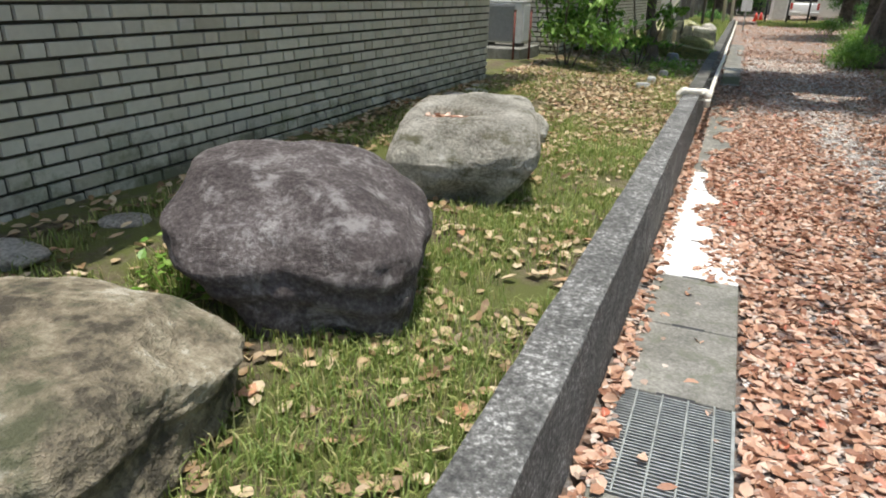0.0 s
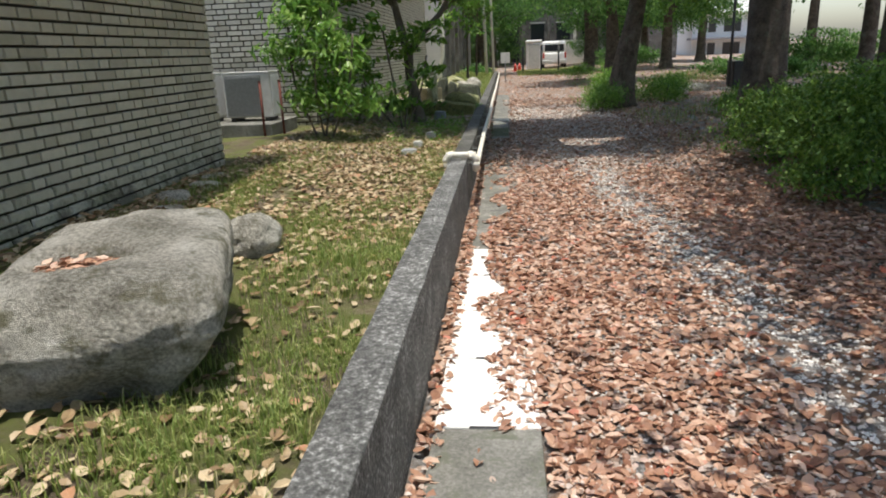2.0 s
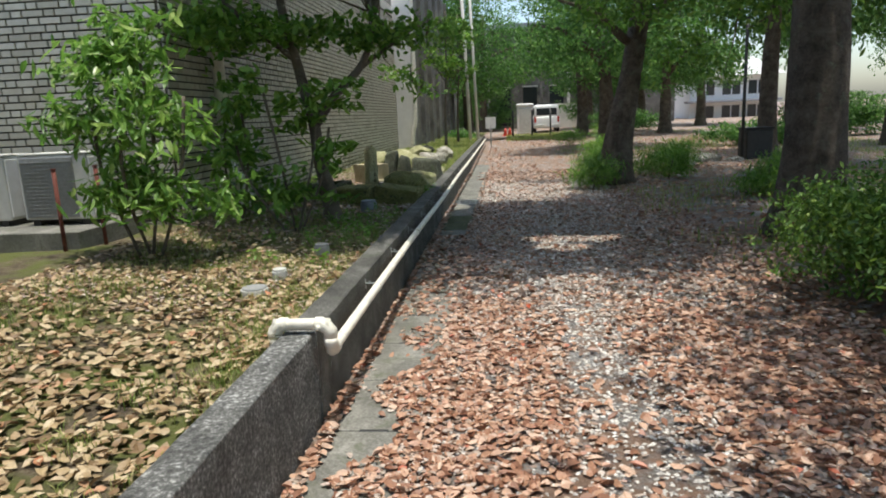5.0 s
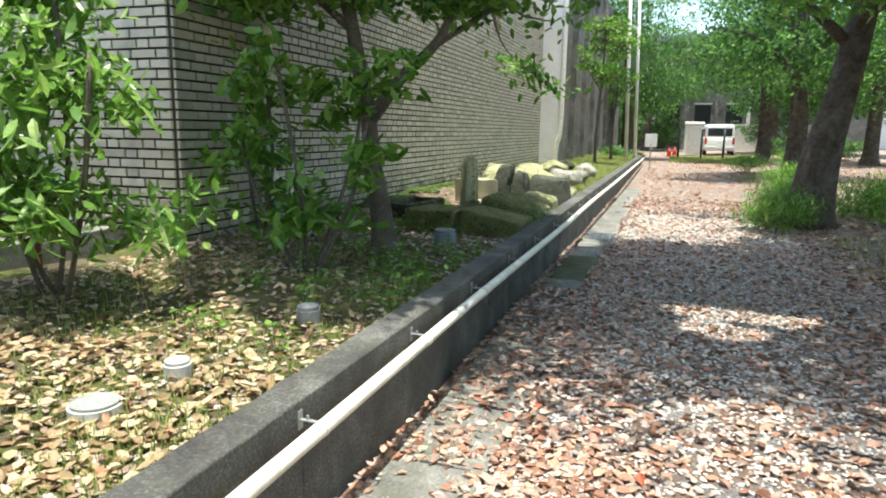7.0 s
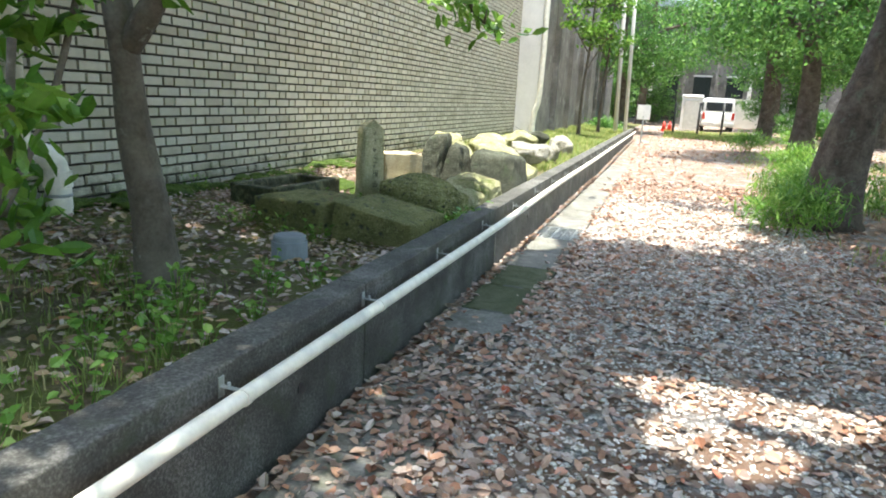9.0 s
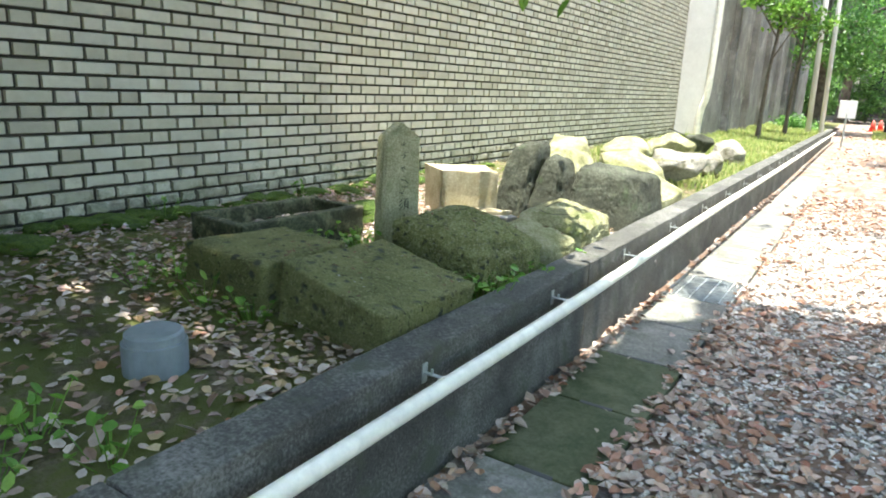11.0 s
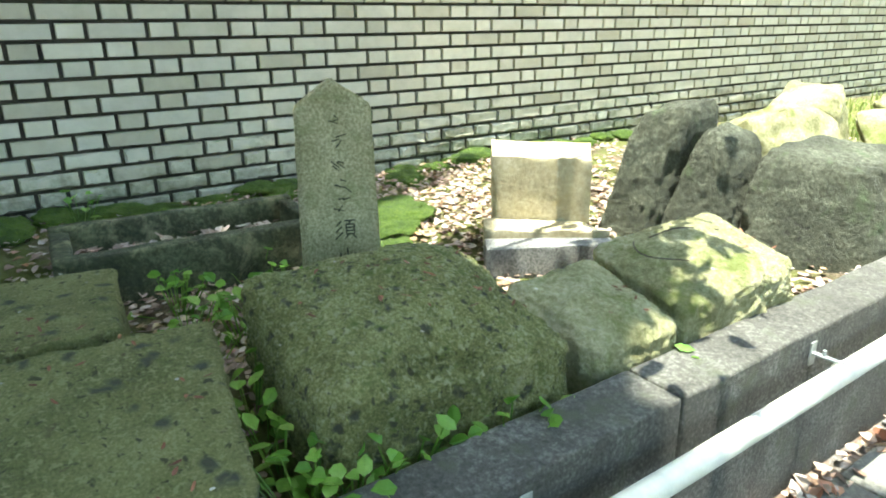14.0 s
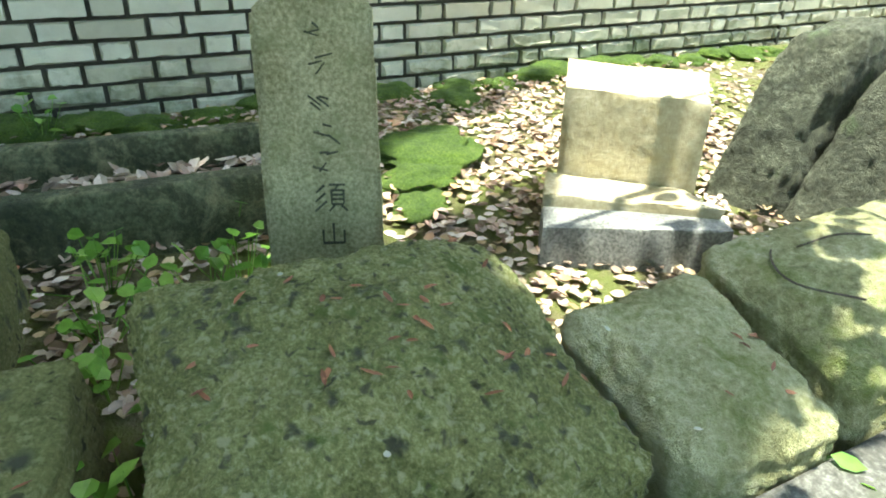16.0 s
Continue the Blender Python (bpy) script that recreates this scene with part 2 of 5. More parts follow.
PALE_LEAF = leaf_mat("bleached_dead_leaf", [(0.0, (0.22, 0.14, 0.10)), (0.3, (0.36, 0.26, 0.20)), (0.6, (0.50, 0.40, 0.33)), (0.9, (0.66, 0.57, 0.50)), (1.0, (0.46, 0.22, 0.15))], 0.5, 0.12)
GREEN_LEAF = leaf_mat("broad_green_leaf", [(0.0, (0.06, 0.15, 0.03)), (0.5, (0.11, 0.25, 0.055)), (0.85, (0.18, 0.35, 0.08)), (1.0, (0.28, 0.46, 0.12))], 0.42, 0.58)
BRIGHT_LEAF = leaf_mat("bright_green_leaf", [(0.0, (0.08, 0.19, 0.025)), (0.5, (0.16, 0.33, 0.045)), (1.0, (0.32, 0.50, 0.10))], 0.42, 0.5)
HEDGE_LEAF = leaf_mat("azalea_leaf", [(0.0, (0.07, 0.15, 0.025)), (0.5, (0.14, 0.27, 0.04)), (0.85, (0.25, 0.40, 0.06)), (1.0, (0.38, 0.52, 0.12))], 0.5, 0.35)
BED_LEAF = leaf_mat("yellowed_dead_leaf", [(0.0, (0.19, 0.115, 0.055)), (0.3, (0.34, 0.235, 0.120)), (0.6, (0.47, 0.355, 0.200)), (0.9, (0.62, 0.50, 0.32)), (1.0, (0.45, 0.19, 0.09))], 0.55, 0.12)
LAUREL_LEAF = leaf_mat("laurel_leaf", [(0.0, (0.10, 0.22, 0.035)), (0.5, (0.19, 0.37, 0.065)), (0.85, (0.31, 0.50, 0.11)), (1.0, (0.48, 0.62, 0.22))], 0.35, 0.5)
WEED_LEAF = leaf_mat("weed_leaf", [(0.0, (0.12, 0.27, 0.035)), (0.5, (0.20, 0.40, 0.055)), (1.0, (0.34, 0.53, 0.11))], 0.45, 0.45)
GRASS = leaf_mat("grass_blade", [(0.0, (0.185, 0.270, 0.060)), (0.5, (0.320, 0.410, 0.110)), (0.85, (0.470, 0.500, 0.170)), (1.0, (0.660, 0.570, 0.300))], 0.55, 0.5)
PEBBLE = stone_mat("pebble", [(0.3, (0.285, 0.262, 0.235)), (0.5, (0.60, 0.555, 0.495)), (0.68, (0.84, 0.81, 0.76))], 30, 90, 0.9, 0.3, 0.004)
WHITE = plain_mat("white_paint", (0.78, 0.78, 0.76), 0.5, 0, 0.06)
AC_GREY = plain_mat("appliance_beige", (0.55, 0.55, 0.51), 0.5, 0, 0.08)
GRILLE = plain_mat("grille_grey", (0.27, 0.275, 0.265), 0.6, 0, 0.1, 40)
BLUE_GREY = plain_mat("blue_grey_pvc", (0.19, 0.215, 0.23), 0.6, 0, 0.14)
RUST = plain_mat("rusty_red_steel", (0.16, 0.05, 0.035), 0.8, 0.2, 0.25, 20)
RED = plain_mat("traffic_red", (0.55, 0.05, 0.03), 0.5)
GLASS_DARK = plain_mat("dark_glass", (0.03, 0.035, 0.04), 0.08, 0, 0.1)
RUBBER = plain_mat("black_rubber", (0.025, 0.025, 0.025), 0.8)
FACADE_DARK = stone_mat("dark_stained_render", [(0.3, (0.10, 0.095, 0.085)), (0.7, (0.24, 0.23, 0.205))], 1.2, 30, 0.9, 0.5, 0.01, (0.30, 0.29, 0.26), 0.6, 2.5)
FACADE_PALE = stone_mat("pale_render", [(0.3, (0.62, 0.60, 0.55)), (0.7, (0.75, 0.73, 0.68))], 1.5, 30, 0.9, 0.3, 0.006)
ROOF_GREY = plain_mat("roof_grey", (0.30, 0.31, 0.33), 0.6)


# ---- builders ----
def mesh_object(name, bm, material, smooth=True):
    me = bpy.data.meshes.new(name)
    bm.to_mesh(me)
    bm.free()
    me.materials.append(material)
    if smooth:
        me.shade_smooth()
    return new(name, me)


def part(name, bm, material, parent, label="", smooth=False):
    ob = mesh_object(name, bm, material, smooth)
    ob.parent = parent
    if label:
        tagged(ob, label)
    return ob


def holder(name, x, y, z, label, category, group="", rz=0.0):
    ob = new(name)
    ob.matrix_world = pose(x, y, z, 0, 0, rz)
    return tagged(ob, label, category, group)


def array_mesh(name, verts, faces, material, smooth=False):
    me = bpy.data.meshes.new(name)
    me.from_pydata(verts.tolist(), [], faces if isinstance(faces, list) else faces.tolist())
    me.materials.append(material)
    if smooth:
        me.shade_smooth()
    return new(name, me)


def box(x0, y0, z0, x1, y1, z1, bevel=0.0, segments=2, bm=None):
    own = bm is None
    b = bmesh.new()
    bmesh.ops.create_cube(b, size=1)
    for v in b.verts:
        v.co = Vector(((x0 + x1) / 2 + v.co.x * (x1 - x0), (y0 + y1) / 2 + v.co.y * (y1 - y0), (z0 + z1) / 2 + v.co.z * (z1 - z0)))
    if bevel:
        bmesh.ops.bevel(b, geom=b.edges[:], offset=bevel, segments=segments, affect="EDGES", profile=0.5)
    if own:
        return b
    me = bpy.data.meshes.new("tmp")
    b.to_mesh(me)
    b.free()
    bm.from_mesh(me)
    bpy.data.meshes.remove(me)
    return bm


def tube(points, radii, sides=12, rough=0.0, seed=0, bm=None, cap=True):
    """A round tube along points, with a radius at each."""
    bm = bm or bmesh.new()
    pts = [Vector(p) for p in points]
    rad = radii if isinstance(radii, (list, tuple)) else [radii] * len(pts)
    rings, side = [], None
    for i, p in enumerate(pts):
        d = (pts[min(i + 1, len(pts) - 1)] - pts[max(i - 1, 0)]).normalized()
        side = d.orthogonal().normalized() if side is None else (side - d * side.dot(d)).normalized()
        up = d.cross(side)
        ring = []
        for k in range(sides):
            a = 2 * math.pi * k / sides
            w = side * math.cos(a) + up * math.sin(a)
            r = rad[i]
            if rough:
                r *= 1 + rough * noise.noise((p + w * r) * (0.35 / max(rad[0], 0.02)) + Vector((seed, 0, 0)))
            ring.append(bm.verts.new(p + w * r))
        rings.append(ring)
    for a, b in zip(rings, rings[1:]):
        for k in range(sides):
            bm.faces.new((a[k], a[(k + 1) % sides], b[(k + 1) % sides], b[k]))
    if cap:
        bm.faces.new(rings[0][::-1])
        bm.faces.new(rings[-1])
    return bm


def smooth_line(points, n=6):
    """Points on a soft curve through the given ones."""
    p = [Vector(q) for q in points]
    p = [2 * p[0] - p[1], *p, 2 * p[-1] - p[-2]]
    out = []
    for i in range(1, len(p) - 2):
        for k in range(n):
            t = k / n
            out.append(0.5 * (2 * p[i] + (p[i + 1] - p[i - 1]) * t + (2 * p[i - 1] - 5 * p[i] + 4 * p[i + 1] - p[i + 2]) * t * t
                              + (3 * p[i] - p[i - 1] - 3 * p[i + 1] + p[i + 2]) * t ** 3))
    return out + [p[-2]]


def smoothstep(a, b, v):
    t = np.clip((v - a) / (b - a), 0, 1)
    return t * t * (3 - 2 * t)


def soil_height(x, y):
    """The garden's soil: low at the kerb wall, rising towards the buildings."""
    z = 0.375 + 0.115 * smoothstep(-0.3, -2.1, x)
    return z + 0.012 * np.sin(x * 3.1 + y * 1.7) + 0.01 * np.sin(y * 4.3 - x * 2.2)


def path_height(x, y):
    """The path's ground, flat at first, and rising slowly far ahead."""
    return 0.008 * np.maximum(0, y - 20) * (y < 70) + 0.4 * (y >= 70) + 0.10 * smoothstep(2.6, 5, x) + 0.008 * np.sin(x * 2.3 + y * 1.1)


# ---- ground and structure ----
def sheet(name, xs, ys, height, material, label, category="ground"):
    gx, gy = np.meshgrid(np.array(xs), np.array(ys), indexing="ij")
    z = height(gx, gy)
    v = np.stack([gx, gy, z], -1).reshape(-1, 3)
    n, m = gx.shape
    i = np.arange(n * m).reshape(n, m)
    f = np.stack([i[:-1, :-1], i[1:, :-1], i[1:, 1:], i[:-1, 1:]], -1).reshape(-1, 4)
    return tagged(array_mesh(name, v, f, material, True), label, category, kind="structure")


def span(*stops):
    """Values from stop to stop, each stretch with its own step."""
    out = []
    for a, b, step in stops:
        out += list(np.arange(a, b, step))
    return out + [stops[-1][1]]


sheet("ground", span((-900, -60, 140), (-60, -0.08, 10), (-0.08, 5, 0.13), (5, 40, 3), (40, 900, 140)),
      span((-900, -20, 140), (-20, -1, 2), (-1, 26, 0.13), (26, 80, 2), (80, 1200, 160)),
      lambda x, y: path_height(x, y) - 0.03 * ((x > 0) & (x < 0.5) & (y > -3) & (y < 25)) - 0.35 * (x < -0.1), GRAVEL, "grey gravel path strewn with dry brown leaves")
sheet("garden_bed", span((-9, -2.4, 0.6), (-2.4, -0.149, 0.06)), span((-4, 0, 0.3), (0, 24.5, 0.06), (24.5, 44, 0.5)), soil_height, SOIL,
      "dark soil bed with moss and thin grass")

joints = [-6, -3.2, 0.8, 4.8, 7.55, 11.6, 13.95, 17.9, 21.9, 26, 30, 34]
kerb = tagged(new("kerb_wall"), "low weathered dark concrete kerb wall beside the path", "wall", kind="structure")
for a, b in zip(joints, joints[1:]):
    bm = box(-0.15, a + 0.003, -0.2, 0.0, b - 0.003, 0.46, 0.007)
    bmesh.ops.subdivide_edges(bm, edges=[e for e in bm.edges if abs(e.verts[0].co.y - e.verts[1].co.y) > 1], cuts=int((b - a) / 0.07))
    for v in bm.verts:
        v.co += Vector((noise.noise(v.co * 6), 0, noise.noise(v.co * 7 + Vector((9, 0, 0))))) * 0.004
    part("wall_section", bm, CONCRETE if a < 7 else CONCRETE_SMOOTH, kerb)
for y in (7.75, 11.05, 15.2, 19.0):
    part("weep_hole", tube([(-0.002, y, 0.2), (0.004, y, 0.2)], 0.022, 14), STEEL_DARK, kerb, "dark round drain hole")


def brick_coords(length, z0, z1):
    """Flemish bond: start along the wall, width and course height of each brick."""
    out = []
    for c in range(int((z1 - z0) / 0.07)):
        s = -0.33 + (0.165 if c % 2 else 0.0)
        k = 0
        while s < length:
            w = 0.205 if k % 2 == 0 else 0.095
            a, b = max(s, 0), min(s + w, length)
            if b - a > 0.03:
                out.append((a, b - a, z0 + c * 0.07))
            s += w + 0.015
            k += 1
    return out


def brick_verts(w, h=0.056, d=0.018, c=0.002):
    return [(0, 0, 0), (w, 0, 0), (w, 0, h), (0, 0, h), (c, -d, c), (w - c, -d, c), (w - c, -d, h - c), (c, -d, h - c)]


def worn_brick_verts(rnd, w, wear, h=0.056, d=0.018):
    """A brick whose outline is eaten away: fourteen points round its face."""
    ring = [(w * k / 5, 0.0) for k in range(6)] + [(w, h * 0.5)] + [(w * (5 - k) / 5, h) for k in range(6)] + [(0.0, h * 0.5)]
    front = []
    for x, z in ring:
        ix, iz = rnd.uniform(0.0, wear), rnd.uniform(0.0, wear)
        front.append((x + (ix if x < w / 2 else -ix), -d + rnd.uniform(0, wear * 0.3), z + (iz if z < h / 2 else -iz)))
    return [(x, 0.0, z) for x, z in ring] + front


BRICK_FACES = [(4, 5, 6, 7), (0, 1, 5, 4), (1, 2, 6, 5), (2, 3, 7, 6), (3, 0, 4, 7)]
WORN_FACES = [tuple(range(14, 28))] + [(k, (k + 1) % 14, 14 + (k + 1) % 14, 14 + k) for k in range(14)]
brick_jobs = []


def brick_wall(name, m, length, depth, z0, z1, near, label):
    """A wall whose face runs along the pose's x and looks to its -y; bricks are laid at the end of the script."""
    bm = box(0, 0, z0 - 0.4, length, depth, z1, 0)
    ob = mesh_object(name, bm, MORTAR, False)
    ob.matrix_world = m
    tagged(ob, label, "wall", kind="structure")
    brick_jobs.append((ob, length, z0, z1, near))
    return ob


brick_wall("wall_west_near", pose(-2.26, -4.0, 0, 0, 0, 90), 11.50, 6, 0.40, 2.7, (5.2, 7.9, 0.45, 2.3), "cream-grey brick wall of a building, mossy at its foot")
brick_wall("wall_west_far", pose(-2.26, 10.79, 0, 0, 0, 90), 13.6, 6, 0.40, 4.3, (2.0, 4.2, 0.85, 1.6), "long cream brick wall of a building with dark joints")
brick_wall("wall_end", pose(-8.2, 10.776, 0), 5.926, 0.01, 0.40, 4.3, (3.2, 5.9, 0.9, 2.4), "sunlit cream brick end wall of a building")
brick_wall("wall_end_near", pose(-2.26, 7.502, 0, 0, 0, 180), 5.9, 0.01, 0.40, 2.7, (9, 9.1, 0, 0.1), "shaded brick end wall of the first building")
# Roofs are unseen; the near one's wide eave is added for wall shade.
for nm, x0, y0, x1, y1, z in (("roof_near", -8.4, -4.1, -1.62, 7.6, 2.7), ("roof_far", -8.4, 10.72, -2.25, 24.4, 4.3)):
    tagged(mesh_object(nm, box(x0, y0, z, x1, y1, z + 0.25, 0.02), FACADE_PALE, False), "unseen plain flat roof above a brick wall", "roof", kind="structure")
tagged(mesh_object("expansion_joint", box(-2.26, 16.64, 0.42, -2.244, 16.66, 4.25), STEEL_DARK, False), "dark vertical sealant joint in a brick wall", "joint", kind="structure")

# rendered block beyond the brick wall, with its white downpipe
# Wall shade and strip sunlight are put into the two render colours.
bm = box(-8.2, 24.4, 0, -1.75, 44, 6.5)
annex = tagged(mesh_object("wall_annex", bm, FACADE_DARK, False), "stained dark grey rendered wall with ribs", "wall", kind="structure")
part("end_face", box(-2.255, 24.385, 0.2, -1.75, 24.399, 6.4), FACADE_PALE, annex, "pale render strip, its sunlight put into the colour")
for y in (26.2, 28.6, 31.0, 33.4, 36, 39):
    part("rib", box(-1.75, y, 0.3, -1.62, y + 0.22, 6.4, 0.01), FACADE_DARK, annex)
pipe = holder("downpipe", -1.72, 24.33, 0.5, "white plastic rain downpipe against a rendered wall", "pipe")
part("pipe", tube(smooth_line([(-0.1, 0, -0.1), (-0.06, 0, 0.5), (0.02, 0, 0.9), (0.04, 0, 2.5), (0.04, 0, 5.5)], 4), 0.06, 14), PVC, pipe, "", True)

# ---- gutter covers along the kerb wall ----
def gutter_slab(y, material, label):
    ob = holder("gutter_cover", 0.27, y, 0.0, label, "drain cover", "gutter covers along the wall")
    bm = box(-0.205, 0.004, -0.06, 0.205, 0.596, 0.006, 0.006)
    part("cover", bm, material, ob)
    part("lifting_slot", box(-0.07, -0.012, -0.02, 0.07, 0.014, 0.0075, 0.004), STEEL_DARK, ob, "dark lifting slot between covers")
    return ob


def grate(y):
    ob = holder("drain_grate", 0.27, y, 0.0, "galvanised steel drain grate with close cross bars", "drain grate")
    # Gutter bottom blackened: the shade under the bars is in its colour.
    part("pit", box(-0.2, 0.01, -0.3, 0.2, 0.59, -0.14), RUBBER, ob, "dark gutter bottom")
    for x in (-0.205, 0.193):
        part("side_rail", box(x, 0, -0.04, x + 0.012, 0.6, 0.008, 0.002), GALV, ob)
    for k in range(34):
        y0 = 0.006 + k * 0.0175
        part("bar", box(-0.193, y0, -0.035, 0.193, y0 + 0.005, 0.006), GALV, ob)
    for k in range(4):
        x = -0.135 + k * 0.09
        part("twisted_rod", tube([(x, 0.0, 0.006), (x, 0.6, 0.006)], 0.004, 6), GALV, ob)
    return ob


for k in range(-3, 36):
    y = 2.62 + 0.6 * k
    if k in (-1, 21):
        grate(y)
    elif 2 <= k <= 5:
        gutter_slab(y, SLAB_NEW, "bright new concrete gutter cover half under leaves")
    elif k in (17, 18):
        gutter_slab(y, SLAB_MOSS, "moss-covered concrete gutter cover")
    else:
        gutter_slab(y, SLAB, "grey concrete gutter cover beside a low wall")

# ---- white pipe on the wall ----
wpipe = holder("water_pipe", 0.082, 7.49, 0.376, "old white plastic pipe running along a low wall", "pipe")
line = smooth_line([(0, 0, 0), (-0.008, 3.0, 0.004), (0.004, 6, 0.0), (-0.006, 9, 0.006), (0.004, 14, 0), (0, 26, 0.0)], 10)
part("long_pipe", tube(line, 0.026, 16), PVC, wpipe, "", True)
part("riser", tube([(0, 0, 0), (0, 0, 0.115)], 0.026, 16), PVC, wpipe, "", True)
part("crossing_pipe", tube([(0, 0, 0.13), (-0.265, 0.0, 0.13)], 0.026, 16), PVC, wpipe, "", True)
part("down_pipe", tube([(-0.265, 0, 0.115), (-0.265, 0.0, -0.05)], 0.026, 16), PVC, wpipe, "", True)
for c, ends in (((0, 0, 0), ((0, 0.065, 0), (0, 0, 0.065))), ((0, 0, 0.13), ((0, 0, 0.065), (-0.065, 0, 0.13))), ((-0.265, 0, 0.13), ((-0.2, 0, 0.13), (-0.265, 0, 0.065)))):
    c, e0, e1 = Vector(c), Vector(ends[0]), Vector(ends[1])
    pts = [e0 + (c - e0) * 0.0, e0.lerp(c, 0.45)] + [e0.lerp(c, s).lerp(c.lerp(e1, s), s) for s in (0.5, 0.65, 0.8)] + [c.lerp(e1, 0.55), e1]
    part("elbow", tube(pts, 0.033, 16), PVC, wpipe, "white pipe elbow", True)


def clamp_at(y):
    ob = holder("pipe_clamp", 0.0, y, 0.385, "small zinc bracket holding a pipe to the wall", "bracket", "pipe brackets")
    part("anchor_plate", box(-0.0, -0.014, -0.02, 0.004, 0.014, 0.045, 0.001), GALV, ob)
    part("arm", box(0.003, -0.008, 0.012, 0.07, 0.008, 0.017, 0.001), GALV, ob)
    part("ring", tube([(0.08, -0.008, -0.006), (0.08, 0.008, -0.006)], 0.0275, 16), PVC, ob)
    part("bolt", tube([(0.03, 0, 0.012), (0.03, 0, 0.032)], 0.005, 6), GALV, ob)
    return ob


first_clamp = clamp_at(7.68)
for k in range(22):
    copy_thing(first_clamp, pose(0, 8.65 + 0.972 * k, 0.385 + 0.003 * math.sin(k)))


# ---- rocks ----
def boulder(name, x, y, z0, sx, sy, sz, material, label, seed=0, box_power=2.6, rough=0.10, rz=0.0, flare=0.0, lean=(0, 0), sub=5, dents=(), hole=None, category="rock", group="", strata=0.0, profile=None, nose=None, tilt=0.0):
    """A natural rock: a squared ball, roughened; flare widens it upwards; dents are pits (direction, radius, depth).
    profile: widths at even heights from foot to top; nose: direction and length of a jutting end."""
    bm = bmesh.new()
    bmesh.ops.create_icosphere(bm, subdivisions=sub, radius=1)
    off = Vector((seed * 7.31, seed * 3.17, seed * 1.7))
    for v in bm.verts:
        n = v.co.normalized()
        p = box_power
        r = (abs(n.x) ** p + abs(n.y) ** p + abs(n.z) ** p) ** (-1 / p)
        q = n * r
        d = rough * (1.6 * noise.noise(n * 1.3 + off) + 0.8 * noise.noise(n * 3.1 + off) + 0.35 * noise.noise(n * 7 + off) + 0.16 * noise.noise(n * 16 + off) + 0.12 * noise.noise(n * 34 + off) + 0.06 * noise.noise(n * 70 + off))
        d -= rough * 0.5 * max(0.0, 0.32 - abs(noise.noise(n * 2.2 + off * 2))) 
        if strata:
            d += strata * math.sin(q.z * 17 + 3 * noise.noise(n * 1.5 + off))
        q = q * (1 + d)
        for dn, dr, dd in dents:
            g = (n - Vector(dn).normalized()).length / dr
            if g < 1:
                q *= 1 - dd * (1 - g * g) ** 2
        w = 1 + flare * q.z
        if profile:
            w *= float(np.interp(q.z, np.linspace(-1, 1, len(profile)), profile))
        if nose:
            w *= 1 + nose[1] * max(0.0, math.cos(math.atan2(q.y, q.x) - radians(nose[0]))) ** 5
        v.co = Vector((q.x * sx * w + lean[0] * q.z, q.y * sy * w + lean[1] * q.z, q.z * sz))
        v.co.z += tilt * v.co.y * max(0.0, q.z)
        if hole:
            hx, hy, hr, hd = hole
            g = math.hypot((v.co.x - hx) / hr, (v.co.y - hy) / (hr * 0.8))
            if q.z > 0 and g < 1.15:
                v.co.z -= hd * float(smoothstep(1.15, 0.75, g))
    ob = mesh_object(name, bm, material)
    ob.matrix_world = pose(x, y, z0 + sz * 0.82, 0, 0, rz)
    return tagged(ob, label, category, group)


def block(name, base, top, material, label, seed=0, n=22, soft=0.03, rough=0.012, category="stone block", dome=0.0, chips=0.02, group="cut stones in the bed", sharp=0.0, pits=0.0):
    """A hewn block between a base and a top quadrangle, with soft worn edges."""
    bm = bmesh.new()
    bmesh.ops.create_cube(bm, size=2)
    bmesh.ops.subdivide_edges(bm, edges=bm.edges[:], cuts=n, use_grid_fill=True)
    b, t = [Vector(p) for p in base], [Vector(p) for p in top]
    mid = sum(b + t, Vector()) / 8
    off = Vector((seed * 5.3, seed * 2.9, 0))
    size = ((t[0] - t[2]).length + (t[1] - t[3]).length) / 2
    k = soft / max(size * 0.35, 0.05)
    for v in bm.verts:
        c = v.co.copy()
        # rounding of edges
        inner = Vector([max(-1 + k, min(1 - k, a)) for a in c])
        dlt = c - inner
        if dlt.length > 1e-6 and k > 0:
            c = inner + dlt.normalized() * min(k, max(abs(a) for a in dlt))
        u, w, h = (c.x + 1) / 2, (c.y + 1) / 2, (c.z + 1) / 2
        lo = b[0].lerp(b[1], u).lerp(b[3].lerp(b[2], u), w)
        hi = t[0].lerp(t[1], u).lerp(t[3].lerp(t[2], u), w)
        p = lo.lerp(hi, h)
        if dome:
            p.z += dome * max(0, 1 - c.x * c.x) * max(0, 1 - c.y * c.y) * max(0, h)
        d = (p - mid).normalized()
        edge = sorted(abs(a) for a in c)[1]
        wear = chips * (max(0, edge - 0.92) * 12 if sharp else max(0, edge - 0.75) * 4) * max(0, noise.noise(p * 9 + off) + 0.15)
        p += d * (rough * (noise.noise(p * 5 + off) + 0.6 * noise.noise(p * 14 + off) + 0.5 * noise.noise(p * 38 + off) + 0.3 * noise.noise(p * 75 + off)) - wear)
        if pits:
            near = noise.voronoi(p * 34 + off)[0][0]
            p -= d * pits * (max(0.0, 0.42 - near) * 2.2 * (noise.noise(p * 4 + off) > -0.1) - 0.35 * noise.noise(p * 130 + off))
        v.co = p
    ob = mesh_object(name, bm, material)
    if sharp:
        ob.data.set_sharp_from_angle(angle=radians(sharp))
    return tagged(ob, label, category, group)


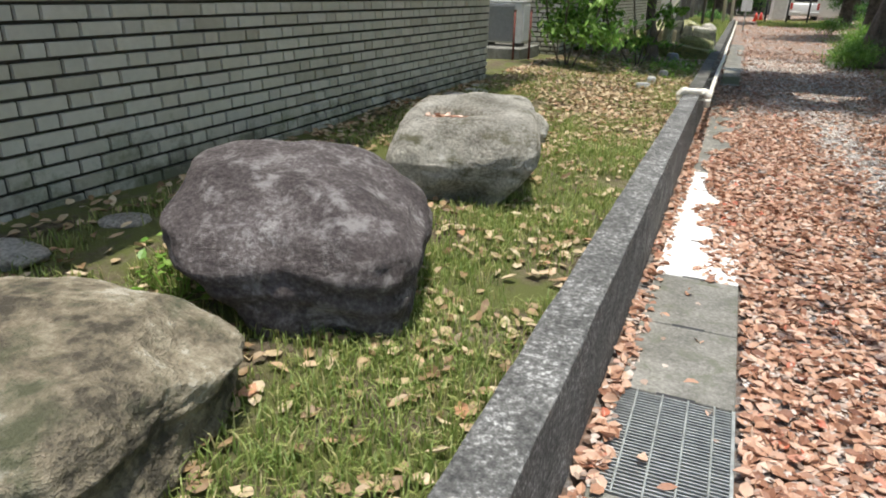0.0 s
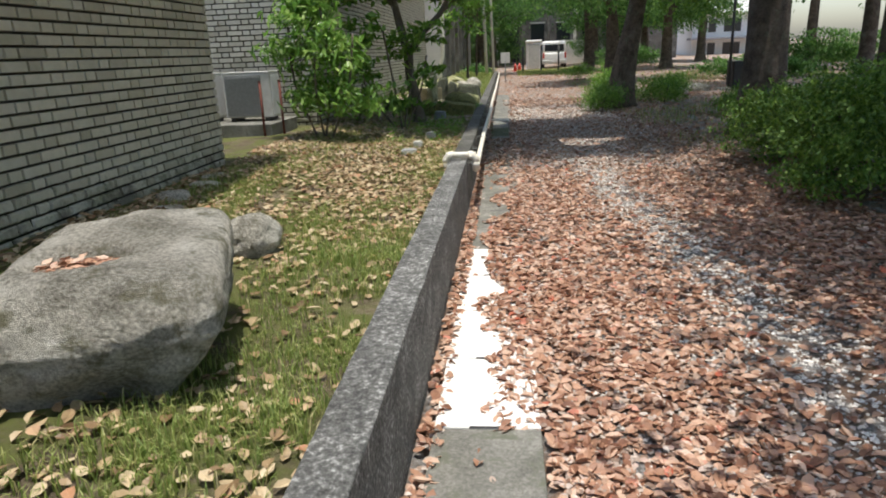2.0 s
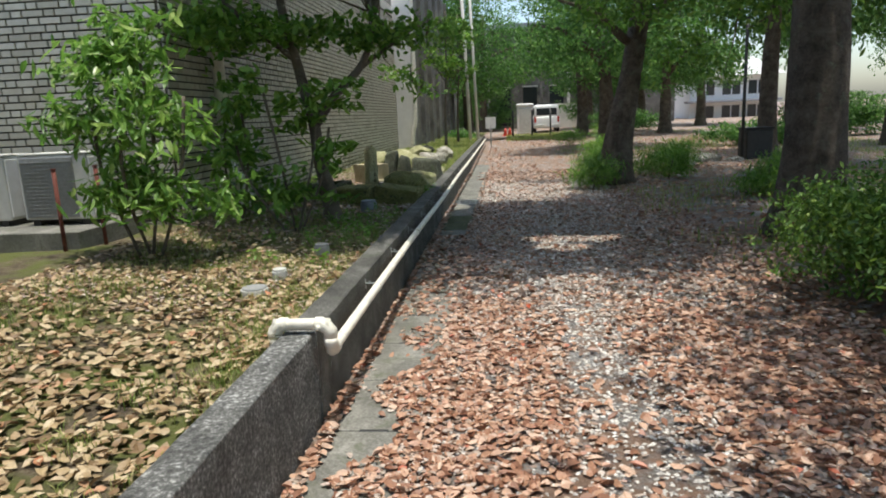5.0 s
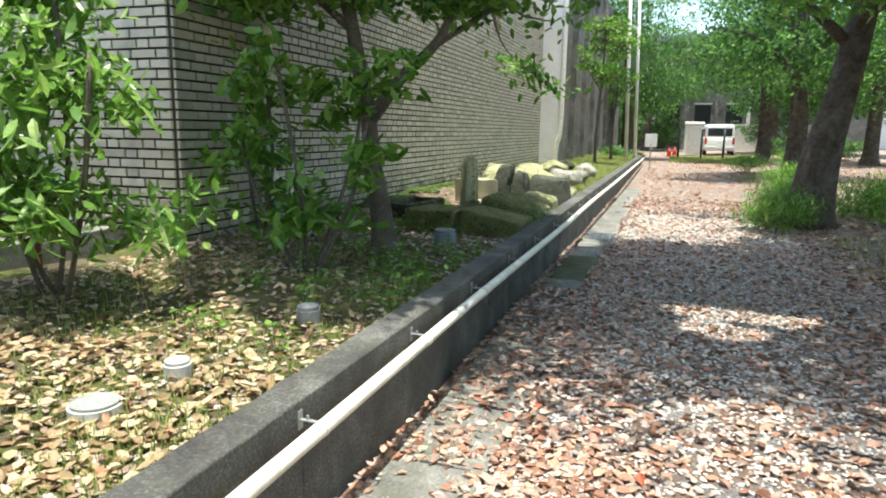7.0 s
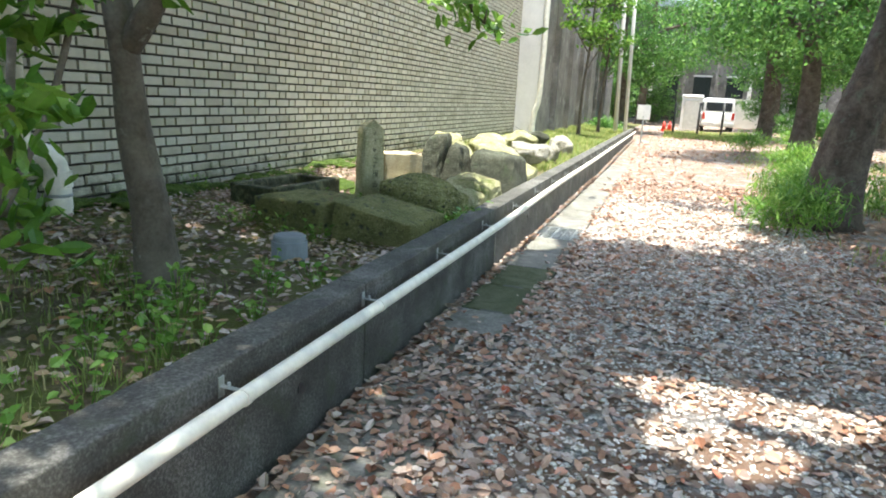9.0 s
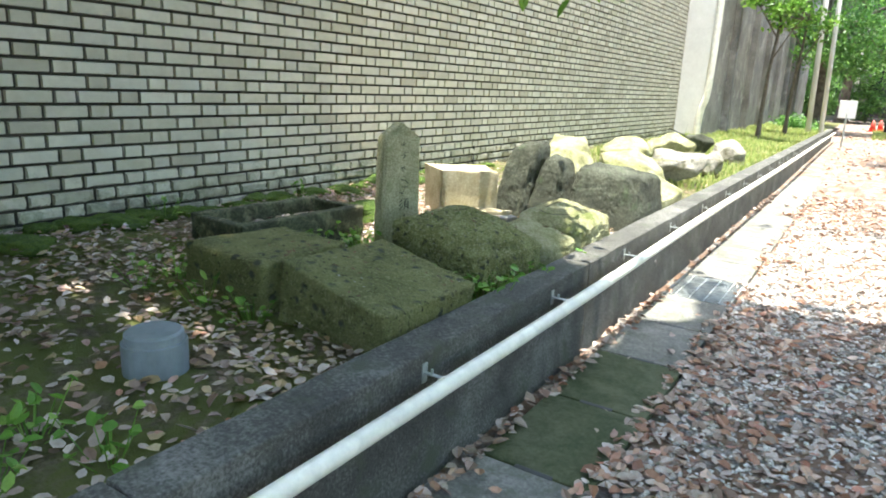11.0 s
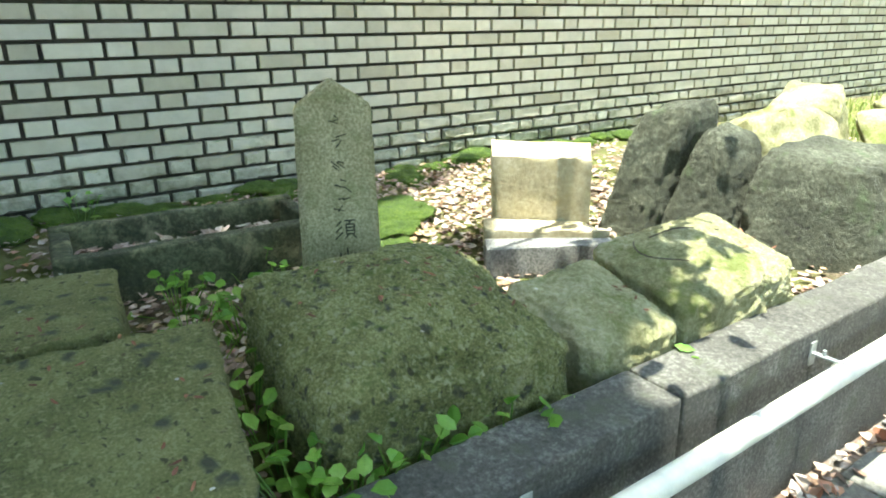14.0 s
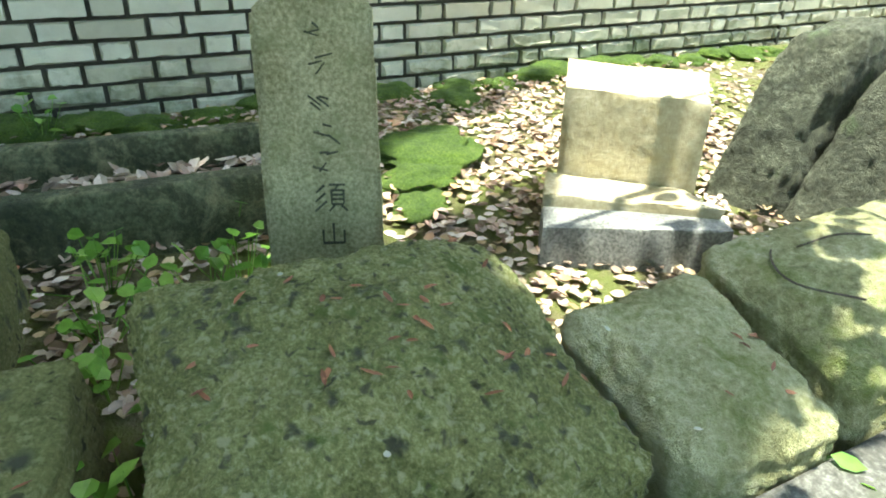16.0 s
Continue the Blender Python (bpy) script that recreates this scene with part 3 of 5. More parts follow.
def crag(name, x, y, z0, sx, sy, sz, material, label, seed, rz=0.0, points=17, category="rock", group="heap of rocks"):
    """A broken rock: the hull of a few random points, its edges worn, its faces roughened."""
    rnd = random.Random(seed)
    bm = bmesh.new()
    for _ in range(points):
        d = Vector((rnd.gauss(0, 1), rnd.gauss(0, 1), rnd.gauss(0, 0.9))).normalized()
        m = max(abs(a) for a in d) ** 0.55
        bm.verts.new(Vector((d.x / m * sx, d.y / m * sy, d.z / m * sz)) * rnd.uniform(0.92, 1.1))
    hull = bmesh.ops.convex_hull(bm, input=bm.verts[:])
    bmesh.ops.delete(bm, geom=[g for g in hull["geom_interior"] if isinstance(g, bmesh.types.BMVert)], context="VERTS")
    bmesh.ops.bevel(bm, geom=bm.edges[:], offset=0.10 * min(sx, sy, sz), segments=2, affect="EDGES", profile=0.6)
    bmesh.ops.triangulate(bm, faces=bm.faces[:])
    for _ in range(5):
        long = [e for e in bm.edges if e.calc_length() > 0.03]
        if not long:
            break
        bmesh.ops.subdivide_edges(bm, edges=long, cuts=1)
        bmesh.ops.triangulate(bm, faces=[f for f in bm.faces if len(f.verts) > 3])
    off = Vector((seed * 3.1, seed * 1.3, 0))
    for v in bm.verts:
        n = v.co.normalized()
        v.co += n * (0.030 * noise.noise(v.co * 5 + off) + 0.016 * noise.noise(v.co * 13 + off) + 0.008 * noise.noise(v.co * 32 + off))
    bmesh.ops.recalc_face_normals(bm, faces=bm.faces[:])
    ob = mesh_object(name, bm, material)
    ob.matrix_world = pose(x, y, z0 + sz * 0.7, 0, 0, rz)
    return tagged(ob, label, category, group)


def quad(z, *xy):
    return [(x, y, z) for x, y in xy]


boulder("boulder", -1.12, 1.13, 0.32, 0.45, 0.42, 0.205, ROCK_TAN, "rounded tan boulder with a groove in the grass", 3, 3.6, 0.075, 12, 0.0, (0, 0), 6,
        [((0.75, 0.35, 0.55), 0.30, 0.16), ((0.6, -0.75, 0.15), 0.34, 0.12)], profile=(0.86, 0.94, 1.0, 1.04, 1.03, 0.95, 1.0, 1.0, 0.96, 0.9))
boulder("boulder", -0.92, 2.12, 0.37, 0.335, 0.36, 0.275, ROCK_PURPLE, "large purple-grey boulder, wider at its top", 5, 3.4, 0.055, 20, 0.0, (-0.13, 0.13), 6, [((-1, 0.1, -0.9), 0.7, 0.18), ((0.3, -1, -0.7), 0.5, 0.08)], None, strata=0.018,
        profile=(0.70, 0.76, 0.85, 0.96, 1.10, 1.18, 1.12, 1.00, 0.86), nose=(160, 0.20))
boulder("stone_basin", -0.99, 3.60, 0.33, 0.35, 0.41, 0.262, ROCK_GREY, "grey stone basin with an oval hollow in its top", 8, 8.0, 0.045, 20, 0.0, (0.05, 0.06), 6,
        [((0.1, -1, -0.6), 0.6, 0.2), ((1, 0.1, -0.2), 0.4, 0.06), ((0.5, -1, 0.1), 0.35, 0.05)], (-0.07, -0.05, 0.155, 0.13), "stone basin", profile=(0.62, 0.68, 0.78, 0.90, 1.00, 1.06, 1.05, 1.02, 0.98), tilt=0.08)
boulder("boulder", -1.02, 4.92, 0.36, 0.15, 0.15, 0.13, ROCK_GREY, "small grey boulder in the grass", 12, 2.4, 0.12, 0, -0.1)
for k, (x, y, s) in enumerate(((-1.95, 1.75, 0.09), (-1.9, 2.2, 0.06), (-1.75, 3.0, 0.05), (-2.0, 6.0, 0.10), (-1.95, 6.4, 0.08), (-1.85, 5.6, 0.07), (-2.02, 6.75, 0.07), (-1.88, 5.2, 0.06))):
    boulder("flat_stone", x, y, float(soil_height(x, y)) - 0.02, s * 1.6, s * 1.2, s * 0.4, ROCK_GREY, "small flat pale stone at the wall's foot", 20 + k, 2.5, 0.12, 40 * k, sub=3, category="stone", group="stones at the wall")

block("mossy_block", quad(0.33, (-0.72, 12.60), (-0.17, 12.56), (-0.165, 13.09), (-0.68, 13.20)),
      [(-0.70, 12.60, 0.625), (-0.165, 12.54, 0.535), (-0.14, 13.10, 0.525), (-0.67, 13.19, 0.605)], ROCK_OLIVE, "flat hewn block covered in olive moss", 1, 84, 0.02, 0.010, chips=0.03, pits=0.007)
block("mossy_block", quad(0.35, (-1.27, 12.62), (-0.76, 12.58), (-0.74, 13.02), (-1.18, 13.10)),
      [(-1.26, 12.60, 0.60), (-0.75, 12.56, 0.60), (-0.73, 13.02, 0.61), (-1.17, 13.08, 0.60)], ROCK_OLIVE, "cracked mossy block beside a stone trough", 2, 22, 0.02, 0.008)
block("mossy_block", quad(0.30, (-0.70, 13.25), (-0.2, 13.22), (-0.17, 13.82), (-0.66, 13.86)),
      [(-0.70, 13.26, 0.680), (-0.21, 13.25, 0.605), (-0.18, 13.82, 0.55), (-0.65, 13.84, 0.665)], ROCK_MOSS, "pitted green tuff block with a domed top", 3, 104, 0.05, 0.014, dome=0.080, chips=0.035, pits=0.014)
block("pale_block", quad(0.33, (-0.52, 13.88), (-0.155, 13.87), (-0.14, 14.14), (-0.52, 14.20)),
      [(-0.50, 13.87, 0.575), (-0.19, 13.87, 0.52), (-0.15, 14.13, 0.525), (-0.51, 14.20, 0.585)], ROCK_PALE, "pale mossy tuff block by the low wall", 4, 60, 0.04, 0.014, dome=0.02, pits=0.004)
block("pale_block", quad(0.33, (-0.57, 14.22), (-0.155, 14.16), (-0.13, 14.66), (-0.55, 14.78)),
      [(-0.55, 14.23, 0.60), (-0.17, 14.17, 0.545), (-0.14, 14.64, 0.58), (-0.52, 14.76, 0.62)], ROCK_PALE, "pale squared tuff block by the low wall", 5, 60, 0.04, 0.014, dome=0.04, pits=0.004)
block("cut_block", quad(0.38, (-1.115, 14.335), (-0.862, 14.575), (-1.09, 14.81), (-1.40, 14.56)),
      quad(0.755, (-1.115, 14.335), (-0.860, 14.575), (-1.09, 14.81), (-1.40, 14.56)), CUT_STONE, "tan sawn stone block with a pale rough top", 6, 36, 0.0, 0.003, chips=0.035, sharp=40)
block("cut_slab", quad(0.40, (-1.128, 14.305), (-1.005, 14.205), (-0.737, 14.540), (-0.866, 14.562)),
      quad(0.53, (-1.128, 14.305), (-1.005, 14.215), (-0.737, 14.545), (-0.866, 14.562)), CUT_STONE, "pale sawn slab leaning before a tan block", 7, 36, 0.0, 0.003, chips=0.045, sharp=40)
block("cut_slab", quad(0.36, (-0.990, 14.195), (-0.875, 14.115), (-0.675, 14.510), (-0.750, 14.555)),
      quad(0.505, (-0.990, 14.200), (-0.885, 14.130), (-0.680, 14.520), (-0.750, 14.555)), CUT_GREY, "grey sawn granite slab on edge", 8, 36, 0.0, 0.002, chips=0.012, sharp=40)

# inscribed stone: a slab with a pointed head
stele = holder("inscribed_stone", -0.935, 13.635, 0.36, "upright grey inscribed marker stone with pointed top", "marker stone", "", 68)
bm = bmesh.new()
prof = [(-0.115, 0.0), (0.115, 0.0), (0.1, 0.645), (0.0, 0.715), (-0.1, 0.64)]
front = [bm.verts.new((x, -0.042, z)) for x, z in prof]
face = bm.faces.new(front)
ext = bmesh.ops.extrude_face_region(bm, geom=[face])
bmesh.ops.translate(bm, verts=[v for v in ext["geom"] if isinstance(v, bmesh.types.BMVert)], vec=(0, 0.084, 0))
bmesh.ops.recalc_face_normals(bm, faces=bm.faces[:])
bmesh.ops.bevel(bm, geom=bm.edges[:], offset=0.006, segments=2, affect="EDGES")
bmesh.ops.triangulate(bm, faces=bm.faces[:])
for _ in range(4):
    bmesh.ops.subdivide_edges(bm, edges=[e for e in bm.edges if e.calc_length() > 0.02], cuts=1)
    bmesh.ops.triangulate(bm, faces=bm.faces[:])
for v in bm.verts:
    v.co += Vector((noise.noise(v.co * 22), noise.noise(v.co * 24 + Vector((5, 0, 0))), noise.noise(v.co * 20 + Vector((0, 7, 0))))) * 0.0045
part("slab", bm, STELE, stele, "", True)


def stroke(x0, z0, x1, z1, w=0.004):
    d = Vector((x1 - x0, 0, z1 - z0))
    n = Vector((-d.z, 0, d.x)).normalized() * w
    a, b = Vector((x0, -0.0455, z0)), Vector((x1, -0.0455, z1))
    bm = bmesh.new()
    f = bm.faces.new([bm.verts.new(p) for p in (a - n, b - n * 0.6, b + n * 0.6, a + n)])
    ext = bmesh.ops.extrude_face_region(bm, geom=[f])
    bmesh.ops.translate(bm, verts=[v for v in ext["geom"] if isinstance(v, bmesh.types.BMVert)], vec=(0, 0.006, 0))
    # Dark bars laid on the face; groove shade and dirt are in their colour.
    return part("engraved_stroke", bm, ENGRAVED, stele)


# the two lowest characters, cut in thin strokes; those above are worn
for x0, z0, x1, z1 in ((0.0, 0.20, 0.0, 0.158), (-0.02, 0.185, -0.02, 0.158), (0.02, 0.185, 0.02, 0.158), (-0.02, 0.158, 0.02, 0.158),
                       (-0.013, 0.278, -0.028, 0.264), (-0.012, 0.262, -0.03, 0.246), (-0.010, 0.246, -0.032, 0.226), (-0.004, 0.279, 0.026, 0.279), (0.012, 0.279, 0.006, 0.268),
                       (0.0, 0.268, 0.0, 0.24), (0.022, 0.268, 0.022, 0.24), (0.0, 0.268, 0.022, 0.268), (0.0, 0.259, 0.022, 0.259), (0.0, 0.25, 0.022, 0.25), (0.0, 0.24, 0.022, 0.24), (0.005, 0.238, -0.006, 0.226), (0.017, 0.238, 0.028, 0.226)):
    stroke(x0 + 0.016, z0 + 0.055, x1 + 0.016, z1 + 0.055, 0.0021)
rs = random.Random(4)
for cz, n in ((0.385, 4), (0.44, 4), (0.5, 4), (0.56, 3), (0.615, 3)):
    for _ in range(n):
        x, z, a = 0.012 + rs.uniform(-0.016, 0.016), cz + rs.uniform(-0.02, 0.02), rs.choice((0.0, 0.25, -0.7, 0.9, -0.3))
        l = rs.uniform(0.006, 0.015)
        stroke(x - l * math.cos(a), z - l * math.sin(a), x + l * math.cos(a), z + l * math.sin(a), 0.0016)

# stone trough
trough = holder("stone_trough", -1.70, 12.97, 0.42, "long dark stone trough filled with dead leaves", "stone trough", "", -4)
for nm, q in (("long_side", (0.0, 0.0, 0, 0.055, 0.80, 0.185)), ("long_side", (0.345, 0.0, 0, 0.41, 0.80, 0.18)), ("end", (0.055, 0.0, 0, 0.345, 0.055, 0.175)), ("end", (0.055, 0.745, 0, 0.345, 0.80, 0.175)), ("bottom", (0.055, 0.055, 0, 0.345, 0.745, 0.085))):
    bm = box(*q, 0.008)
    bmesh.ops.subdivide_edges(bm, edges=[e for e in bm.edges if e.calc_length() > 0.1], cuts=8, use_grid_fill=True)
    for v in bm.verts:
        v.co += Vector((noise.noise(v.co * 11), noise.noise(v.co * 12 + Vector((4, 0, 0))), noise.noise(v.co * 10 + Vector((0, 3, 0))))) * 0.007
    part(nm, bm, TROUGH, trough, "", True)

# the heap of rocks ahead
for sd, lo, hi, lb in ((61, ((-1.06, 14.77), (-0.84, 14.86), (-0.80, 15.16), (-1.14, 15.12)), ((-0.97, 14.90, 0.86), (-0.80, 15.00, 0.90), (-0.78, 15.22, 0.93), (-0.98, 15.16, 0.91)), "dark leaning upright rock with a grey lichened top"),
                       (62, ((-0.87, 14.85), (-0.60, 14.94), (-0.55, 15.20), (-0.82, 15.20)), ((-0.77, 15.02, 0.82), (-0.64, 15.05, 0.78), (-0.60, 15.24, 0.80), (-0.78, 15.22, 0.86)), "dark faceted upright rock with green lichen"),
                       (63, ((-0.57, 14.97), (-0.14, 15.22), (-0.14, 15.86), (-0.66, 15.62)), ((-0.58, 15.10, 0.77), (-0.22, 15.32, 0.72), (-0.18, 15.80, 0.70), (-0.62, 15.62, 0.78)), "broad dark flat-topped boulder with lichen patches")):
    block("rock", quad(0.30, *lo), hi, ROCK_DARK, lb, sd, 40, 0.04, 0.012, "rock", chips=0.05, group="heap of rocks")
block("rock", quad(0.34, (-0.50, 15.90), (-0.16, 15.88), (-0.16, 16.50), (-0.52, 16.62)),
      [(-0.46, 15.93, 0.63), (-0.17, 15.90, 0.50), (-0.17, 16.46, 0.52), (-0.48, 16.58, 0.65)], ROCK_PALE, "pale rock with a flat sloping top by the low wall", 64, 30, 0.03, 0.012, "rock", chips=0.04, group="heap of rocks")
for k, (x, y, z, sx, sy, sz, mt, lb) in enumerate((
        (-1.20, 16.35, 0.42, 0.28, 0.32, 0.20, ROCK_PALE, "sunlit pale green rock in the heap"),
        (-1.58, 17.45, 0.44, 0.26, 0.30, 0.21, ROCK_PALE, "sunlit cream rock by the brick wall"),
        (-0.82, 17.00, 0.42, 0.28, 0.30, 0.20, ROCK_PALE, "sunlit yellowish rock in the heap"),
        (-1.30, 18.45, 0.44, 0.30, 0.28, 0.20, ROCK_PALE, "sunlit pale rock with mossy sides"),
        (-0.60, 17.85, 0.42, 0.24, 0.27, 0.19, ROCK_GREY, "sunlit grey rock in the heap"),
        (-0.98, 19.20, 0.44, 0.28, 0.26, 0.21, ROCK_PALE, "sunlit pale rock at the heap's end"),
        (-1.05, 20.95, 0.44, 0.20, 0.22, 0.17, ROCK_DARK, "grey mossy rock in the grass"),
        (-0.52, 20.4, 0.40, 0.16, 0.20, 0.20, ROCK_GREY, "pale rock beside the low wall"),
        (-0.50, 18.9, 0.40, 0.16, 0.18, 0.15, ROCK_GREY, "small pale rock beside the low wall"))):
    crag("rock", x, y, z, sx * 1.05, sy * 1.05, sz * 1.05, mt, lb, 40 + k, 35 * k)


# ---- plants ----
LEAF_SHAPE = np.array([(0, -0.5, 0), (0, -0.18, 0), (0, 0.2, 0), (0, 0.5, 0), (-0.5, -0.2, 1), (-0.45, 0.18, 1), (0.5, -0.2, 1), (0.45, 0.18, 1)], float)
LEAF_FACES = [(0, 1, 4), (0, 6, 1), (4, 1, 2, 5), (1, 6, 7, 2), (5, 2, 3), (2, 7, 3)]


def turns(yaw, pitch, roll):
    """Rotation matrices for many leaves at once."""
    cy, sy, cp, sp, cr, sr = np.cos(yaw), np.sin(yaw), np.cos(pitch), np.sin(pitch), np.cos(roll), np.sin(roll)
    z, o = np.zeros_like(cy), np.ones_like(cy)
    rz = np.stack([cy, -sy, z, sy, cy, z, z, z, o], -1).reshape(-1, 3, 3)
    rx = np.stack([o, z, z, z, cp, -sp, z, sp, cp], -1).reshape(-1, 3, 3)
    ry = np.stack([cr, z, sr, z, o, z, -sr, z, cr], -1).reshape(-1, 3, 3)
    return rz @ rx @ ry


def leaf_arrays(rng, pos, length, width, tilt, curl=0.25, yaw=None, pitch=None):
    n = len(pos)
    yaw = rng.uniform(0, 2 * math.pi, n) if yaw is None else yaw
    pitch = rng.normal(0, tilt, n) if pitch is None else pitch
    rot = turns(yaw, pitch, rng.normal(0, tilt, n))
    L = (length * rng.uniform(0.65, 1.25, n))[:, None]
    W = (width * rng.uniform(0.7, 1.2, n))[:, None]
    fold = (curl * rng.uniform(-0.3, 1.3, n))[:, None]
    bend = (curl * rng.uniform(-0.6, 1.0, n))[:, None]
    s = LEAF_SHAPE[None]
    loc = np.stack([s[..., 0] * W, s[..., 1] * L, s[..., 2] * fold * W + bend * L * (s[..., 1] ** 2) * 2], -1)
    v = np.einsum("nij,nkj->nki", rot, loc) + pos[:, None, :]
    base = (np.arange(n) * 8)[:, None]
    faces = []
    for f in LEAF_FACES:
        faces.append(base + np.array(f)[None])
    flat = []
    for f in faces:
        flat += f.tolist()
    return v.reshape(-1, 3), flat


def leaf_mesh(name, rng, pos, length, width, tilt, material, curl=0.25, **kw):
    v, f = leaf_arrays(rng, np.asarray(pos, float), length, width, tilt, curl, **kw)
    return array_mesh(name, v, f, material, False)


def clumps(rng, blobs, n_clump, per, spread):
    """Leaf places in clumps near the skins of the given blobs (x, y, z, rx, ry, rz)."""
    vol = np.array([b[3] * b[4] * b[5] for b in blobs]) ** 0.7
    which = rng.choice(len(blobs), n_clump, p=vol / vol.sum())
    d = rng.normal(size=(n_clump, 3))
    d /= np.linalg.norm(d, axis=1)[:, None]
    b = np.array(blobs)[which]
    c = b[:, :3] + d * b[:, 3:] * rng.uniform(0.35, 1.08, n_clump)[:, None]
    keep = rng.integers(int(per * 0.4), int(per * 1.4) + 1, n_clump)
    pos = np.repeat(c, keep, axis=0)
    off = rng.normal(size=pos.shape) * np.array([spread, spread, spread * 0.45])
    return pos + off, c


# gaps in the crowns where sun reaches the ground: centre and half axes
SUN_GAPS = ((1.45, 10.1, 0.42, 0.22), (1.5, 11.65, 0.36, 0.24), (1.7, 12.1, 0.6, 0.25), (1.0, 17.0, 1.3, 1.5), (0.6, 19.4, 1.2, 0.7), (1.6, 21.6, 1.6, 0.5), (2.0, 23.4, 1.6, 0.4),
            (-1.1, 17.6, 1.35, 3.7), (-0.5, 22.5, 1.2, 2.5), (0.2, 7.4, 1.9, 1.7), (-3.2, 9.6, 1.5, 1.5), (-1.8, 8.6, 1.6, 1.2), (-2.0, 9.35, 0.85, 0.75), (-0.25, 15.0, 0.55, 0.75), (-0.07, 14.25, 0.2, 0.4), (-1.4, 14.25, 0.16, 0.10), (-1.05, 14.62, 0.26, 0.17))


# lighter parts of the crowns: a stretch of ground and the share of leaves kept over it
SUN_THIN = ((-1.5, 0.1, 12.2, 14.3, 0.10), (0.1, 2.6, 12.3, 15.4, 0.5))


def shaded(x, y, z, pos):
    """Leaves kept in a crown at x, y, z: those whose shadow falls outside the gaps."""
    gx = x + pos[:, 0] - SUN.x / SUN.z * (z + pos[:, 2])
    gy = y + pos[:, 1] - SUN.y / SUN.z * (z + pos[:, 2])
    keep = np.ones(len(pos), bool)
    for cx, cy, rx, ry in SUN_GAPS:
        keep &= ((gx - cx) / rx) ** 2 + ((gy - cy) / ry) ** 2 > 1 + 0.25 * np.sin(gx * 9 + gy * 5)
    luck = np.random.default_rng(3).random(len(pos))
    for x0, x1, y0, y1, share in SUN_THIN:
        keep &= ~((z + pos[:, 2] < 5.5) & (gx > x0) & (gx < x1) & (gy > y0) & (gy < y1)) | (luck < share)
    return pos[keep]


def make_tree(name, x, y, z, label, seed, trunk, r0, limbs, blobs, n_clump, per, spread, leaf, material, bark, rough=0.25, category="tree", shade_crown=None, spray=None):
    """Trunk and limbs are lines of points from the tree's foot; twigs reach to some of the clumps."""
    rng = np.random.default_rng(seed)
    ob = holder(name, x, y, z, label, category)
    line = smooth_line(trunk, 7)
    n = len(line)
    radii = [r0 * (1 - 0.62 * i / (n - 1)) * (1 + 0.55 * math.exp(-6 * i / n * 3)) for i in range(n)]
    part("trunk", tube(line, radii, 18, rough, seed), bark, ob, "", True)
    ends = []
    for k, (pts, r) in enumerate(limbs):
        l = smooth_line(pts, 6)
        part("limb", tube(l, [r * (1 - 0.72 * i / (len(l) - 1)) for i in range(len(l))], 10, rough, seed + k), bark, ob, "", True)
        ends += l[3:]
    ends += line[n // 2:]
    pos, centres = clumps(rng, blobs, n_clump, per, spread)
    tw = bmesh.new()
    arr = np.array([tuple(e) for e in ends])
    for c in centres[:: max(1, len(centres) // 60)]:
        i = int(np.argmin(((arr - c) ** 2).sum(1)))
        a, b = Vector(arr[i]), Vector(c)
        m = a.lerp(b, 0.55) + Vector((0, 0, -0.12 * (b - a).length))
        tube([a, m, b], [0.018, 0.011, 0.004], 5, 0, 0, tw)
    tagged(part("fine_branching", tw, bark, ob), kind="stuff")
    # Unseen leaf masses, added overhead so that their shade falls on the ground.
    if shade_crown:
        extra, _ = clumps(rng, shade_crown[0], shade_crown[1], per, spread)
        pos = np.concatenate([pos, extra])
    pos = shaded(x, y, z, pos)
    if spray:
        line_pts = np.array(spray)
        pos = np.concatenate([pos, np.repeat(line_pts, 20, axis=0) + rng.normal(size=(len(spray) * 20, 3)) * np.array([0.11, 0.13, 0.035])])
    v, f = leaf_arrays(rng, pos, leaf, leaf * 0.5, 0.7, 0.3)
    cr = array_mesh("crown", v, f, material)
    cr.parent = ob
    return ob


